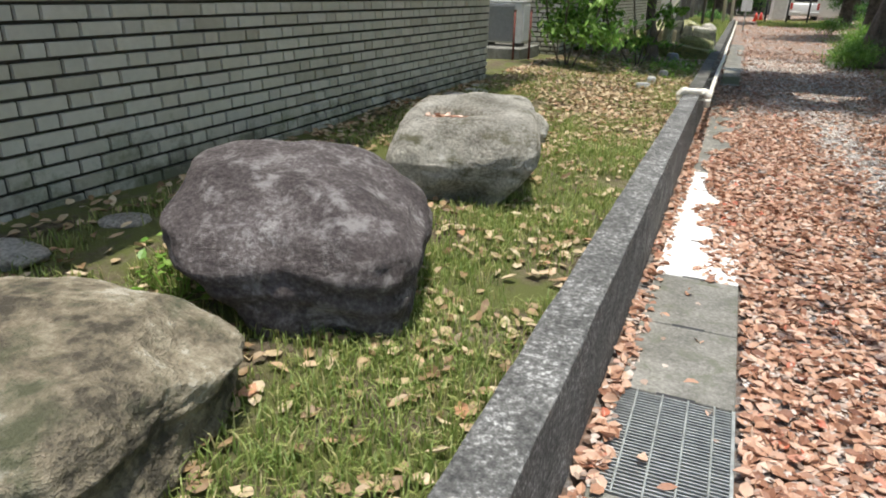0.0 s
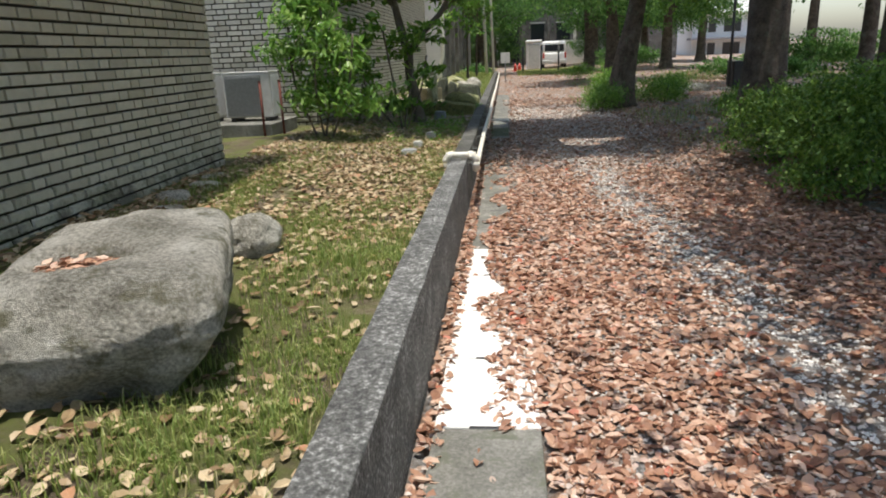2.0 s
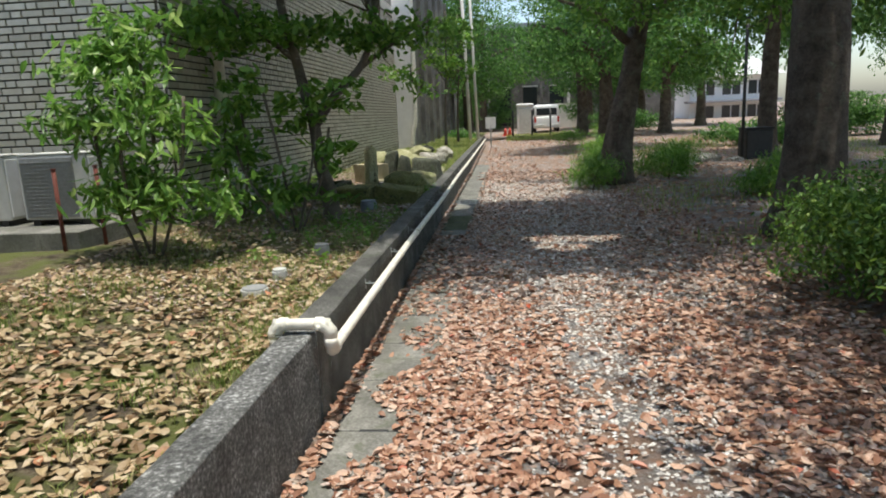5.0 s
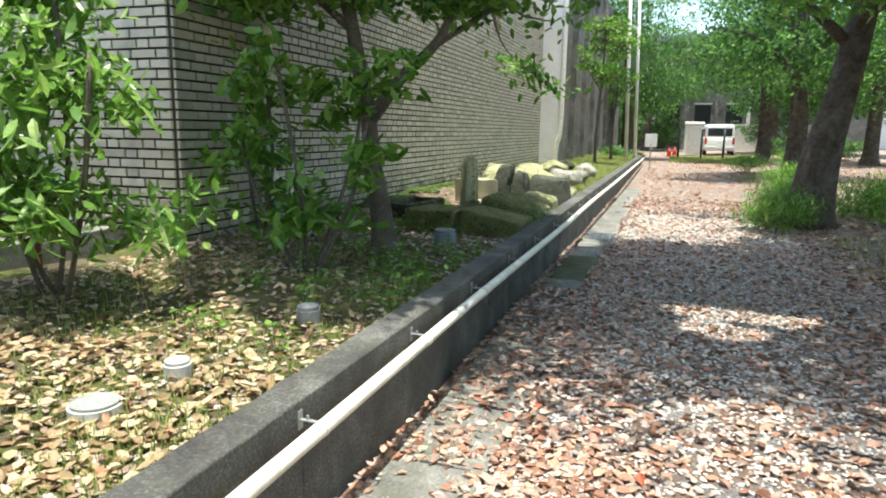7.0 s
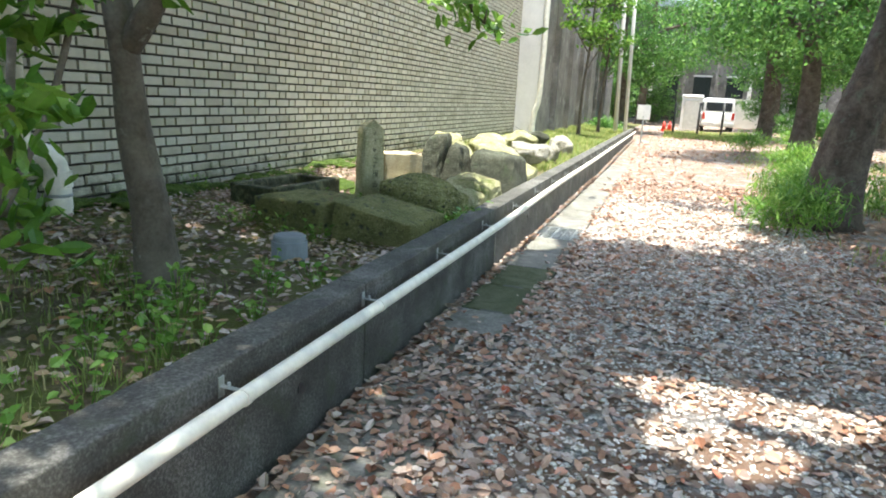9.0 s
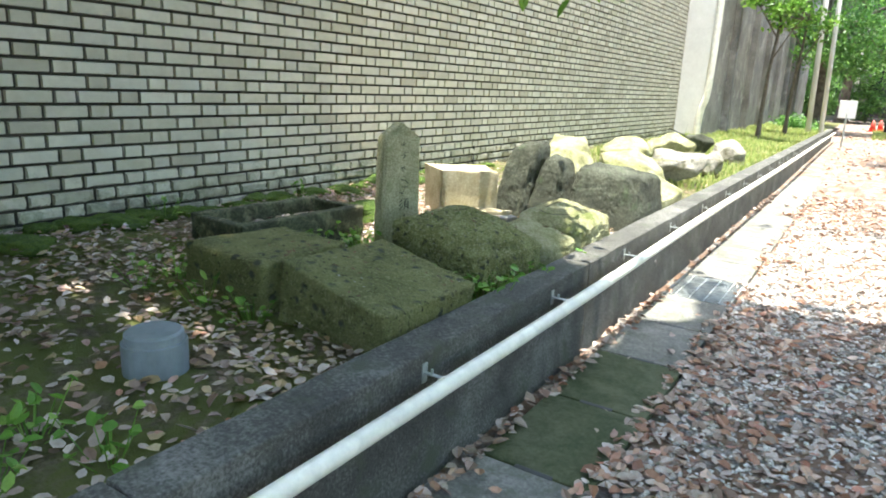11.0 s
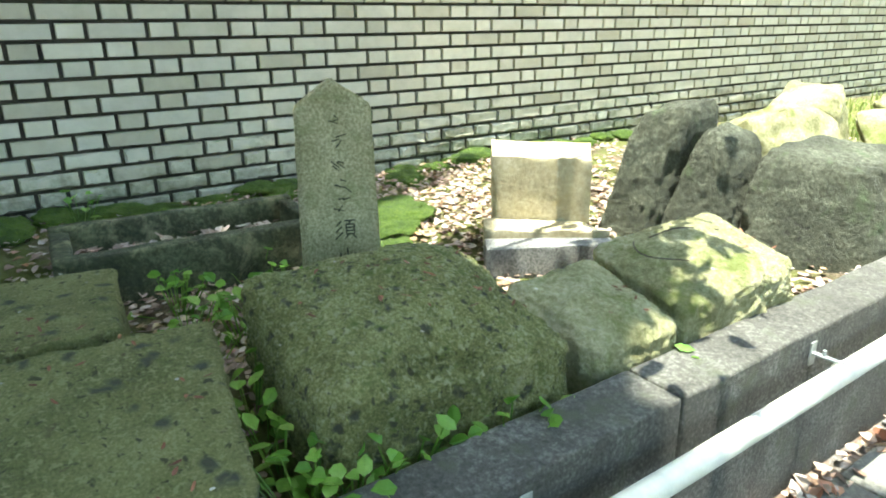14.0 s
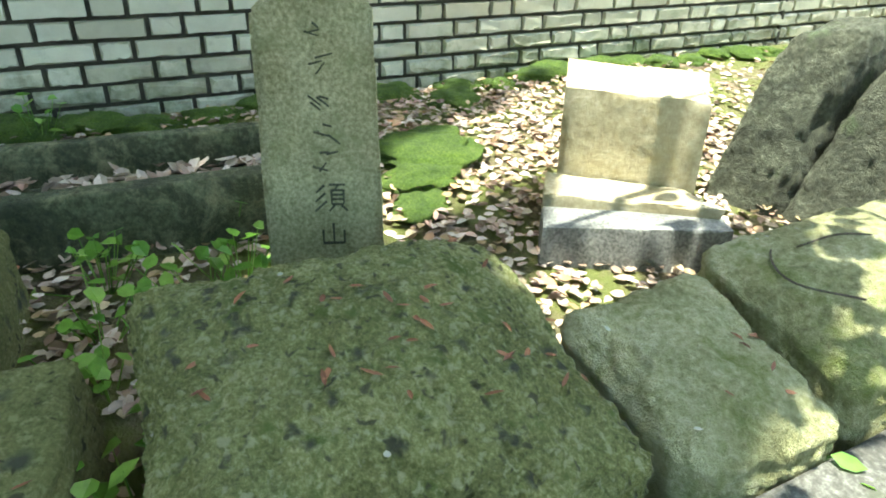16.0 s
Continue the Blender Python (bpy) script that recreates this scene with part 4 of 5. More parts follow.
# dappled grove beside the path
make_tree("tree", 4.0, 11.7, 0.05, "huge old tree with thick furrowed trunk beside the path", 11,
          [(0, 0, -0.1), (0.02, 0, 1.2), (0.0, 0.1, 3.0), (-0.2, 0.2, 6), (-0.2, 0, 9)], 0.33,
          [([(0, 0.1, 3.2), (-1.2, 0.2, 4.6), (-3.0, 0.3, 5.6)], 0.16), ([(-0.1, 0.1, 3.8), (-1.4, 0.8, 5.0), (-2.8, 1.4, 5.8)], 0.14), ([(-0.1, 0.1, 4.2), (1.4, 0.6, 5.6), (2.6, 1.0, 6.6)], 0.13)],
          [(-2.1, 0.6, 5.9, 1.4, 1.3, 0.7), (-3.2, 1.5, 5.8, 1.1, 1.2, 0.7), (-3.3, 0.1, 5.6, 0.9, 1.1, 0.6), (-0.6, 1.2, 6.4, 1.6, 1.4, 0.9), (0.8, -1.2, 5.6, 1.6, 1.4, 0.8), (1.7, 0.5, 7.0, 1.8, 1.6, 1.0), (0.9, 3.6, 6.2, 1.8, 1.5, 0.8), (2.2, 5.2, 6.2, 1.6, 1.5, 0.8), (-2.9, 2.4, 5.9, 0.8, 0.9, 0.6), (-2.9, 3.6, 5.8, 0.8, 1.3, 0.6)],
          410, 44, 0.30, 0.14, GREEN_LEAF, BARK, 0.22,
          shade_crown=([(-2.6, -0.9, 6.3, 1.5, 1.2, 0.5), (-3.4, 0.7, 6.2, 1.4, 1.2, 0.5), (-2.4, 1.9, 6.4, 1.6, 1.4, 0.5), (-0.9, 0.2, 6.6, 1.6, 1.8, 0.5), (-3.9, 1.9, 6.0, 0.9, 1.0, 0.4), (-0.5, 2.6, 6.6, 1.5, 1.2, 0.5), (-4.4, 0.9, 7.2, 1.0, 0.9, 0.4), (-4.8, 2.1, 7.2, 1.0, 0.8, 0.4), (-3.7, 1.7, 7.2, 0.9, 0.9, 0.4), (-5.6, 1.6, 7.3, 0.8, 1.2, 0.4)], 900))
make_tree("tree", 3.08, 17.65, 0.1, "leaning rough-barked tree with low green boughs", 12,
          [(-0.06, 0, -0.1), (0.02, 0, 0.9), (0.25, 0.05, 2.2), (0.55, 0.2, 4.5), (0.7, 0.3, 8)], 0.29,
          [([(0.3, 0.1, 2.4), (-0.5, -0.4, 3.0), (-1.2, -0.9, 3.2)], 0.09), ([(0.4, 0.1, 2.9), (1.2, -0.6, 3.4), (2.2, -1.2, 3.2)], 0.10), ([(0.5, 0.2, 4.0), (-0.6, 0.8, 5.0), (-1.6, 1.2, 5.6)], 0.10), ([(0.3, 0.1, 2.6), (0.2, -1.2, 3.2), (0.1, -2.0, 3.1)], 0.07)],
          [(-0.6, -1.44, 3, 0.9, 0.9, 0.5), (0.1, -2.57, 3.1, 0.9, 0.9, 0.55), (1.8, -1.94, 3, 1.2, 1, 0.7), (-1.3, -0.5, 5, 1.4, 1.4, 0.9), (0.6, -0.97, 5.6, 2, 2, 1.2), (2.4, -0.69, 4.6, 1.5, 1.5, 1), (0.8, -2.07, 7.4, 2.2, 2.2, 1), (1.5, -0.6, 2.2, 0.9, 0.6, 0.4), (3.4, -3.01, 5.4, 1.6, 1.6, 0.9), (4.4, 0.03, 5.6, 1.8, 1.8, 1), (0.5, 0.94, 5.2, 1.5, 1.4, 0.8), (2, 1.69, 5.4, 1.6, 1.4, 0.8)],
          640, 44, 0.24, 0.12, BRIGHT_LEAF, BARK, 0.22)
make_tree("tree", -0.92, 11.38, 0.36, "slim smooth-barked tree forking above the stones", 13,
          [(0.03, -0.02, -0.05), (-0.02, 0, 0.35), (-0.09, 0, 0.7), (-0.12, 0.0, 1.05), (-0.25, 0.05, 1.6), (-0.4, 0.1, 2.3), (-0.5, 0.2, 3.4)], 0.088,
          [([(-0.11, 0, 1.02), (0.12, 0.02, 1.32), (0.42, 0.1, 1.65), (0.55, 0.2, 2.2), (0.5, 0.5, 3.2)], 0.055), ([(0.3, 0.08, 1.52), (0.75, 0.5, 1.9), (1.0, 1.1, 2.15)], 0.028), ([(-0.3, 0.05, 1.7), (-0.9, -0.3, 2.3), (-1.2, -0.5, 2.8)], 0.03), ([(0.5, 0.2, 2.1), (0.3, 1.2, 2.4), (0.2, 2.0, 2.3)], 0.03), ([(0.2, 2.0, 2.3), (0.12, 3.1, 1.9), (0.78, 2.68, 1.38)], 0.012)],
          [(0.3, 0.3, 1.92, 0.9, 0.6, 0.13), (-0.75, -0.3, 1.95, 0.7, 0.7, 0.2), (0.7, 1.5, 2, 0.5, 0.9, 0.13), (0.45, 2.75, 1.72, 0.25, 0.3, 0.10), (0.68, 2.7, 1.5, 0.18, 0.2, 0.09), (0.2, 2.7, 1.95, 0.3, 0.3, 0.10), (-0.2, -0.3, 3.2, 1.2, 1, 0.5), (-0.1, 1.13, 3.1, 1.2, 0.9, 0.5), (-0.3, -1.31, 2.9, 1, 0.7, 0.4), (0.28, 2.3, 3.2, 0.72, 0.9, 0.5), (0.5, 1.75, 3.4, 0.7, 0.8, 0.5), (0.4, 0.65, 3.4, 0.9, 0.8, 0.5)],
          640, 34, 0.15, 0.105, BRIGHT_LEAF, BARK_PALE, 0.12,
          shade_crown=([(0.5, -1.3, 4.0, 0.9, 0.8, 0.3), (0.8, -0.2, 4.0, 0.7, 0.9, 0.3), (-0.5, -1.2, 4.0, 0.8, 0.7, 0.3), (0.1, 0.6, 4.0, 1.0, 0.8, 0.3), (0.6, 1.6, 4.2, 0.7, 0.9, 0.3), (-1.0, 0.3, 3.8, 0.5, 0.9, 0.5), (-1.0, 1.7, 3.8, 0.45, 0.9, 0.5), (-1.0, -0.9, 3.7, 0.5, 0.6, 0.5)], 480),
          spray=[(0.13 + 0.67 * k / 7, 3.25 - 0.59 * k / 7, 1.78 - 0.40 * k / 7) for k in range(8)])
far_tree = make_tree("tree", 4.3, 27.5, 0.25, "dark tree with spreading green crown over the path", 14,
                     [(0, 0, -0.2), (0, 0, 1.5), (-0.1, 0.1, 3.2), (-0.2, 0.1, 7.5)], 0.30,
                     [([(-0.1, 0, 2.6), (-1.2, -0.4, 3.6), (-2.4, -0.6, 3.9)], 0.13), ([(-0.1, 0, 2.9), (1.0, -0.6, 4.0), (2.2, -1.0, 4.5)], 0.12), ([(-0.1, 0.1, 3.4), (-0.4, 1.4, 4.6), (-0.5, 2.4, 5.2)], 0.11)],
                     [(-1.9, -0.6, 3.3, 1.3, 1.2, 0.8), (0.2, -1.0, 3.3, 1.6, 1.3, 0.9), (1.9, -0.6, 3.4, 1.4, 1.4, 0.9), (-0.4, 1.6, 4.0, 2.0, 1.8, 1.3), (-0.2, 0.2, 6.6, 2.6, 2.6, 1.5), (-1.8, 0.4, 5.4, 1.4, 1.5, 0.9), (-1.3, -1.2, 2.5, 1.0, 0.9, 0.55), (1.3, 0.9, 2.4, 1.0, 1.0, 0.6), (0.9, -1.3, 2.3, 0.8, 0.7, 0.5)],
                     360, 40, 0.28, 0.15, GREEN_LEAF, BARK, 0.2)
# (4.9, 7.0) to (9.5, 5.0): unseen trees added to shade verge and near wall.
for x, y, rz, size in ((4.6, 37.0, 70, 1), (7.5, 22.2, 140, 1.5), (8.6, 17.2, 200, 1.4), (9.6, 18.2, 20, 1.5), (4.9, 7.0, 0, 1), (4.5, 4.3, 0, 1), (6.8, 2.2, 80, 1), (8.0, -2.5, 210, 1), (9.5, 5.0, 300, 1), (8.2, 36, 110, 1), (10.6, 28.5, 300, 1.5),
                    (11.5, 24.0, 45, 1.4), (13.6, 33, 250, 1.5), (-0.9, 38.5, 30, 1), (18, 28, 10, 1.5), (9.5, 48, 10, 1), (20.0, 38.0, 190, 1.5), (6.0, 46, 100, 1), (-0.5, 50, 260, 1), (12, 44, 300, 1), (27, 40, 100, 1)):
    copy_thing(far_tree, pose(x, y, float(path_height(x, y)), 0, 0, rz) @ Matrix.Diagonal((0.5 + 0.5 / size, 0.5 + 0.5 / size, size, 1)))


def shrub(name, x, y, z, label, seed, stems, blobs, n_clump, per, spread, leaf, material, width=0.5):
    rng = np.random.default_rng(seed)
    ob = holder(name, x, y, z, label, "shrub")
    for k, pts in enumerate(stems):
        part("stem", tube(smooth_line(pts, 4), 0.013, 7), BARK_PALE, ob, "", True)
    pos, _ = clumps(rng, blobs, n_clump, per, spread)
    n = len(pos)
    v, f = leaf_arrays(rng, pos, leaf, leaf * width, 0.45, 0.3, pitch=rng.normal(-0.55, 0.4, n))
    cr = array_mesh("foliage", v, f, material)
    cr.parent = ob
    return ob


shrub("laurel_bush", -1.78, 9.3, 0.44, "bright evergreen bush with drooping pointed leaves", 21,
      [[(0, 0, -0.05), (0.1, 0.05, 0.7), (0.05, 0.1, 1.5)], [(0.05, 0, -0.05), (0.35, -0.1, 0.6), (0.45, -0.1, 1.2)], [(-0.05, 0, -0.05), (-0.3, 0, 0.7), (-0.35, 0.1, 1.4)], [(0, 0.05, -0.05), (0.0, -0.2, 0.5), (0.05, -0.3, 1.0)]],
      [(-0.1, 0, 1.35, 0.42, 0.4, 0.34), (0.18, -0.05, 0.95, 0.36, 0.38, 0.3), (-0.35, 0, 1.0, 0.3, 0.35, 0.3), (0.1, -0.15, 0.5, 0.42, 0.3, 0.26), (0.45, 0.15, 0.45, 0.22, 0.25, 0.22), (0.0, 0.1, 1.65, 0.3, 0.3, 0.2)],
      165, 17, 0.085, 0.125, LAUREL_LEAF, 0.27)
shrub("broadleaf_shrub", -1.02, 10.47, 0.42, "thin shrub with rosettes of broad green leaves", 22,
      [[(0, 0, -0.05), (-0.1, 0.05, 0.6), (-0.2, 0.0, 1.3)], [(0.02, 0, -0.05), (0.25, 0.1, 0.5), (0.35, 0.1, 0.95)], [(0, 0.02, -0.05), (0.1, 0.4, 0.7), (0.1, 0.6, 1.2)], [(-0.05, 0, -0.05), (-0.45, 0.1, 0.5), (-0.55, 0.1, 0.9)]],
      [(-0.25, 0, 1.25, 0.35, 0.35, 0.25), (0.3, 0.05, 0.8, 0.3, 0.3, 0.25), (0.0, 0.4, 1.1, 0.3, 0.35, 0.25), (-0.55, 0.1, 0.7, 0.3, 0.3, 0.3), (0.05, 0, 0.4, 0.4, 0.35, 0.2), (0.35, 0.3, 1.25, 0.3, 0.3, 0.25)],
      80, 12, 0.06, 0.125, BRIGHT_LEAF, 0.42)
shrub("broadleaf_shrub", -1.75, 11.0, 0.45, "shaded shrub with broad leaves by the brick corner", 23,
      [[(0, 0, -0.05), (0.1, 0.05, 0.6), (0.1, 0.0, 1.2)], [(0.02, 0, -0.05), (-0.2, 0.2, 0.5), (-0.2, 0.3, 0.95)]],
      [(0.1, 0, 1.2, 0.3, 0.35, 0.3), (-0.1, 0.2, 0.8, 0.3, 0.3, 0.25), (0.1, 0, 0.35, 0.35, 0.4, 0.2)],
      45, 12, 0.08, 0.12, BRIGHT_LEAF, 0.42)
shrub("clipped_hedge_bush", 3.48, 8.3, 0.05, "rounded dense green azalea bush beside the path", 24, [[(0, 0, -0.05), (0, 0.1, 0.3), (0.1, 0.1, 0.6)], [(0, 0, -0.05), (0.4, 0.3, 0.3), (0.7, 0.5, 0.6)], [(0, 0, -0.05), (-0.3, -0.3, 0.3), (-0.4, -0.5, 0.6)]],
      [(0.0, -0.3, 0.55, 0.75, 0.9, 0.5), (0.9, 0.3, 0.65, 0.9, 1.0, 0.5), (0.3, 0.9, 0.55, 0.8, 0.7, 0.48), (-0.35, -0.9, 0.3, 0.55, 0.5, 0.28), (1.2, -0.9, 0.5, 0.9, 0.7, 0.45), (-0.15, 1.2, 0.42, 0.55, 0.6, 0.4), (0.4, 1.9, 0.4, 0.7, 0.6, 0.38)],
      1700, 24, 0.07, 0.052, HEDGE_LEAF, 0.45)
for k, (x, y, s) in enumerate(((2.5, 16.9, 1.0), (2.75, 17.9, 1.1), (4.0, 17.6, 1.0), (3.9, 18.9, 1.2), (2.9, 19.6, 1.0), (4.6, 19.6, 1.1), (3.4, 21.5, 1.0), (3.6, 24, 1.2), (4.6, 14.5, 0.8), (5.6, 16.5, 0.9), (3.3, 30, 1.2), (5, 33, 1.3))):
    shrub("undergrowth_clump", x, y, float(path_height(x, y)), "loose green undergrowth at a tree's foot", 30 + k, [[(0, 0, -0.03), (0.05, 0.02, 0.2), (0.1, 0.0, 0.45)]],
          [(0, 0, 0.25 * s, 0.45 * s, 0.45 * s, 0.22 * s), (0.2, 0.1, 0.4 * s, 0.3, 0.3, 0.2)], 120, 9, 0.10, 0.19, BRIGHT_LEAF, 0.09)
for k, (x, y, w, h) in enumerate(((9, 26, 2.0, 0.7), (12.5, 29, 2.2, 1.6), (7, 40, 2, 1.1), (16, 36, 2.5, 1.0), (-1.0, 33.5, 0.5, 0.6), (0.2, 50.5, 1.6, 2.2), (6.5, 48.5, 2.4, 2.6), (-1.6, 46, 0.9, 3.0))):
    shrub("hedge", x, y, float(path_height(x, y)), "dark clipped hedge under the trees", 50 + k, [[(0, 0, -0.03), (0.05, 0.02, 0.2), (0.1, 0.0, 0.45)]],
          [(0, 0, h * 0.5, w, 0.8, h * 0.5)], 260, 22, 0.15, 0.12, GREEN_LEAF, 0.5)

weed_spots = ((-0.55, 11.65, 9), (-0.62, 11.0, 9), (-0.82, 11.12, 8), (-0.3, 11.2, 7), (-0.45, 10.92, 8), (-1.05, 11.2, 8), (-0.3, 10.4, 8), (-0.5, 10.6, 9), (-0.72, 10.8, 8), (-0.27, 10.05, 7), (-0.8, 10.2, 8), (-1.1, 10.7, 8), (-0.3, 11.7, 6), (-0.21, 13.2, 9), (-0.2, 13.45, 6), (-0.18, 13.62, 8), (-0.45, 13.21, 4), (-0.17, 14.12, 5), (-0.98, 13.2, 7), (-0.6, 11.15, 9), (-0.75, 11.3, 8), (-0.42, 11.5, 6), (-0.35, 10.75, 8),
              (-0.3, 10.9, 5), (-1.3, 12.6, 7), (-0.75, 12.52, 8), (-1.0, 12.5, 6), (-2.1, 13.1, 5), (-2.12, 14.15, 4), (-0.5, 10.2, 7), (-0.7, 9.9, 8), (-1.1, 10.0, 9), (-0.45, 9.2, 6), (-0.9, 9.3, 8), (-1.42, 2.0, 12), (-1.3, 1.85, 10), (-0.8, 12.9, 3), (-1.15, 13.22, 9), (-1.05, 13.48, 8), (-0.9, 13.32, 8), (-0.82, 13.2, 6), (-0.25, 13.3, 6), (-0.19, 13.75, 5), (-1.3, 12.45, 8), (-1.3, 13.5, 8), (-1.0, 13.4, 9), (-0.2, 13.28, 9), (-0.19, 13.38, 9), (-0.2, 13.52, 8), (-0.55, 13.22, 8), (-0.35, 13.2, 8))
leaf_kinds = []
for k in range(8):
    v, f = leaf_arrays(np.random.default_rng(400 + k), np.zeros((1, 3)), 0.040, 0.029, 0.0, 0.25, yaw=np.zeros(1))
    me = bpy.data.meshes.new("leaf")
    me.from_pydata(v.tolist(), [], f)
    me.materials.append(WEED_LEAF)
    leaf_kinds.append(me)
for k, (x, y, n) in enumerate(weed_spots):
    rnd = random.Random(100 + k)
    ob = holder("weed", x, y, float(soil_height(x, y)), "small green weed with rounded leaves on the soil", "weed", "weeds in the bed")
    st = bmesh.new()
    for _ in range(n * 2):
        q = Vector((rnd.gauss(0, 0.055), rnd.gauss(0, 0.055), rnd.uniform(0.02, 0.13)))
        tube([(q.x * 0.3, q.y * 0.3, -0.01), tuple(q)], [0.002, 0.0012], 4, 0, 0, st)
        blade = new("leaf", rnd.choice(leaf_kinds))
        blade.parent = ob
        blade.matrix_local = pose(q.x, q.y, q.z, rnd.gauss(0, 22), rnd.gauss(0, 22), rnd.uniform(0, 360))
    tagged(part("stalk", st, WEED_LEAF, ob), kind="stuff")

# ---- moss cushions by the brick wall ----
moss_rng = random.Random(17)
moss_places = [(-2.17 + moss_rng.uniform(-0.03, 0.06), 11.9 + 0.19 * k + moss_rng.uniform(-0.05, 0.05), moss_rng.uniform(0.06, 0.12)) for k in range(26)]
moss_places += [(-1.50, 14.12, 0.13), (-1.36, 14.05, 0.10), (-1.62, 14.2, 0.08), (-1.22, 13.98, 0.07), (-2.0, 14.5, 0.10), (-1.98, 15.2, 0.12), (-1.95, 12.3, 0.11)]
for k, (x, y, size) in enumerate(moss_places):
    boulder("moss_cushion", x, y, float(soil_height(x, y)) - 0.02, size, size * 1.35, 0.015 + size * 0.22, MOSS, "soft bright green moss cushion on the soil", 70 + k, 2.1, 0.22, 20 * k, sub=4, category="moss", group="moss cushions")

# ---- small fixtures in the bed ----
def lid(x, y, r, h, mat_side, mat_top, label):
    z = float(soil_height(x, y))
    ob = holder("cleanout_cap", x, y, z, label, "drain cap")
    part("collar", tube([(0, 0, -0.03), (0, 0, h * 0.75), (0, 0, h * 0.76)], [r, r, r * 0.98], 28), mat_side, ob, "", False)
    part("lid", tube([(0, 0, h * 0.76), (0, 0, h * 0.95), (0, 0, h)], [r * 0.9, r * 0.9, r * 0.82], 28), mat_top, ob, "", False)
    return ob


lid(-0.66, 8.47, 0.085, 0.05, AC_GREY, GRILLE, "round white drain cap with a grey lid")
lid(-0.61, 8.80, 0.05, 0.075, AC_GREY, AC_GREY, "short grey pipe stub in the soil")
lid(-0.56, 9.66, 0.06, 0.09, GRILLE, GRILLE, "dark grey pipe stub in the soil")
lid(-0.67, 12.07, 0.095, 0.13, BLUE_GREY, BLUE_GREY, "blue-grey plastic pipe cap standing in the soil")

dp = holder("downpipe", -2.12, 11.72, 0.45, "white plastic downpipe with an offset bend on brick", "pipe")
part("upper_pipe", tube([(-0.03, 0.02, 0.50), (-0.03, 0.02, 3.8)], 0.066, 18), PVC, dp, "", True)
part("socket", tube([(-0.03, 0.02, 0.47), (-0.03, 0.02, 0.58)], 0.075, 18), PVC, dp)
part("bend", tube(smooth_line([(-0.03, 0.02, 0.52), (-0.02, 0.05, 0.44), (0.03, 0.17, 0.36), (0.04, 0.2, 0.26)], 5), 0.069, 18), PVC, dp, "", True)
part("lower_pipe", tube([(0.04, 0.2, -0.05), (0.04, 0.2, 0.27)], 0.069, 18), PVC, dp, "", True)
part("socket", tube([(0.04, 0.2, 0.205), (0.04, 0.2, 0.295)], 0.077, 18), PVC, dp)
part("band", tube([(0.04, 0.2, 0.15), (0.04, 0.2, 0.168)], 0.0725, 18), GALV, dp, "thin metal pipe band", True)
part("band_clip", box(-0.06, 0.12, 0.145, -0.03, 0.14, 0.172, 0.003), GALV, dp)

# ---- air conditioner outside the end wall ----
plinth = tagged(mesh_object("equipment_plinth", box(-4.6, 9.5, 0.25, -2.48, 10.5, 0.645, 0.01), SLAB, False), "concrete plinth carrying outdoor machines", "plinth")


def condenser(x, label, grille):
    ob = holder("air_conditioner_unit", x, 9.88, 0.645, label, "air conditioner", "outdoor units")
    part("casing", box(0, 0, 0.05, 0.62, 0.34, 0.60, 0.014), AC_GREY, ob)
    # Side cover whiter than the casing: its brighter light is in the colour.
    part("side_cover", box(0.621, 0.02, 0.08, 0.632, 0.32, 0.57, 0.003), WHITE, ob)
    part("grille", box(0.03, -0.012, 0.07, 0.50, -0.001, 0.575, 0.003), grille, ob)
    for k in range(16):
        part("fin", box(0.035, -0.02, 0.085 + k * 0.03, 0.495, -0.012, 0.092 + k * 0.03), grille, ob)
    for xx in (0.05, 0.5):
        part("foot", box(xx, 0.02, 0.0, xx + 0.07, 0.32, 0.05, 0.004), STEEL_DARK, ob)
    part("top_rim", box(-0.006, -0.006, 0.6, 0.626, 0.346, 0.612, 0.003), AC_GREY, ob)
    return ob


condenser(-3.2, "beige outdoor air conditioner with a grey grille", GRILLE)
condenser(-3.95, "second outdoor air conditioner, grey and shaded", GRILLE)
for x, y in ((-2.55, 9.42), (-2.42, 9.75)):
    post = holder("rusty_post", x, y, 0.42, "thin rusty steel post beside the machines", "post")
    part("shaft", tube([(0, 0, -0.05), (0, 0, 0.72)], 0.016, 8), RUST, post, "", True)
    part("cap", tube([(0, 0, 0.72), (0, 0, 0.735)], 0.02, 8), RUST, post)
tagged(mesh_object("yard_back_wall", box(-8.4, 7.55, 0, -8.2, 10.7, 2.7), FACADE_DARK, False), "plain dark wall closing the gap between buildings", "wall", kind="structure")

# ---- far end of the path ----
board = holder("notice_board", 0.36, 31.4, 0.1, "small white notice board on a post", "sign")
part("post", tube([(0, 0, -0.1), (0, 0, 0.85)], 0.025, 8), GALV, board)
part("panel", box(-0.2, -0.02, 0.75, 0.2, 0.02, 1.2, 0.005), WHITE, board)
for x, r in ((-0.42, 0.07), (-0.12, 0.06)):
    pole = holder("utility_pole", x, 31.0, 0.3, "tall pale steel pole beside the low wall", "pole")
    part("shaft", tube([(0, 0, -0.3), (-0.1, 0, 3), (-0.24, 0, 7.5)], [r, r * 0.9, r * 0.75], 12), FACADE_PALE, pole, "", True)
    part("step_bolt", tube([(-0.1, -0.12, 2.6), (-0.1, 0.12, 2.6)], 0.012, 6), GALV, pole)
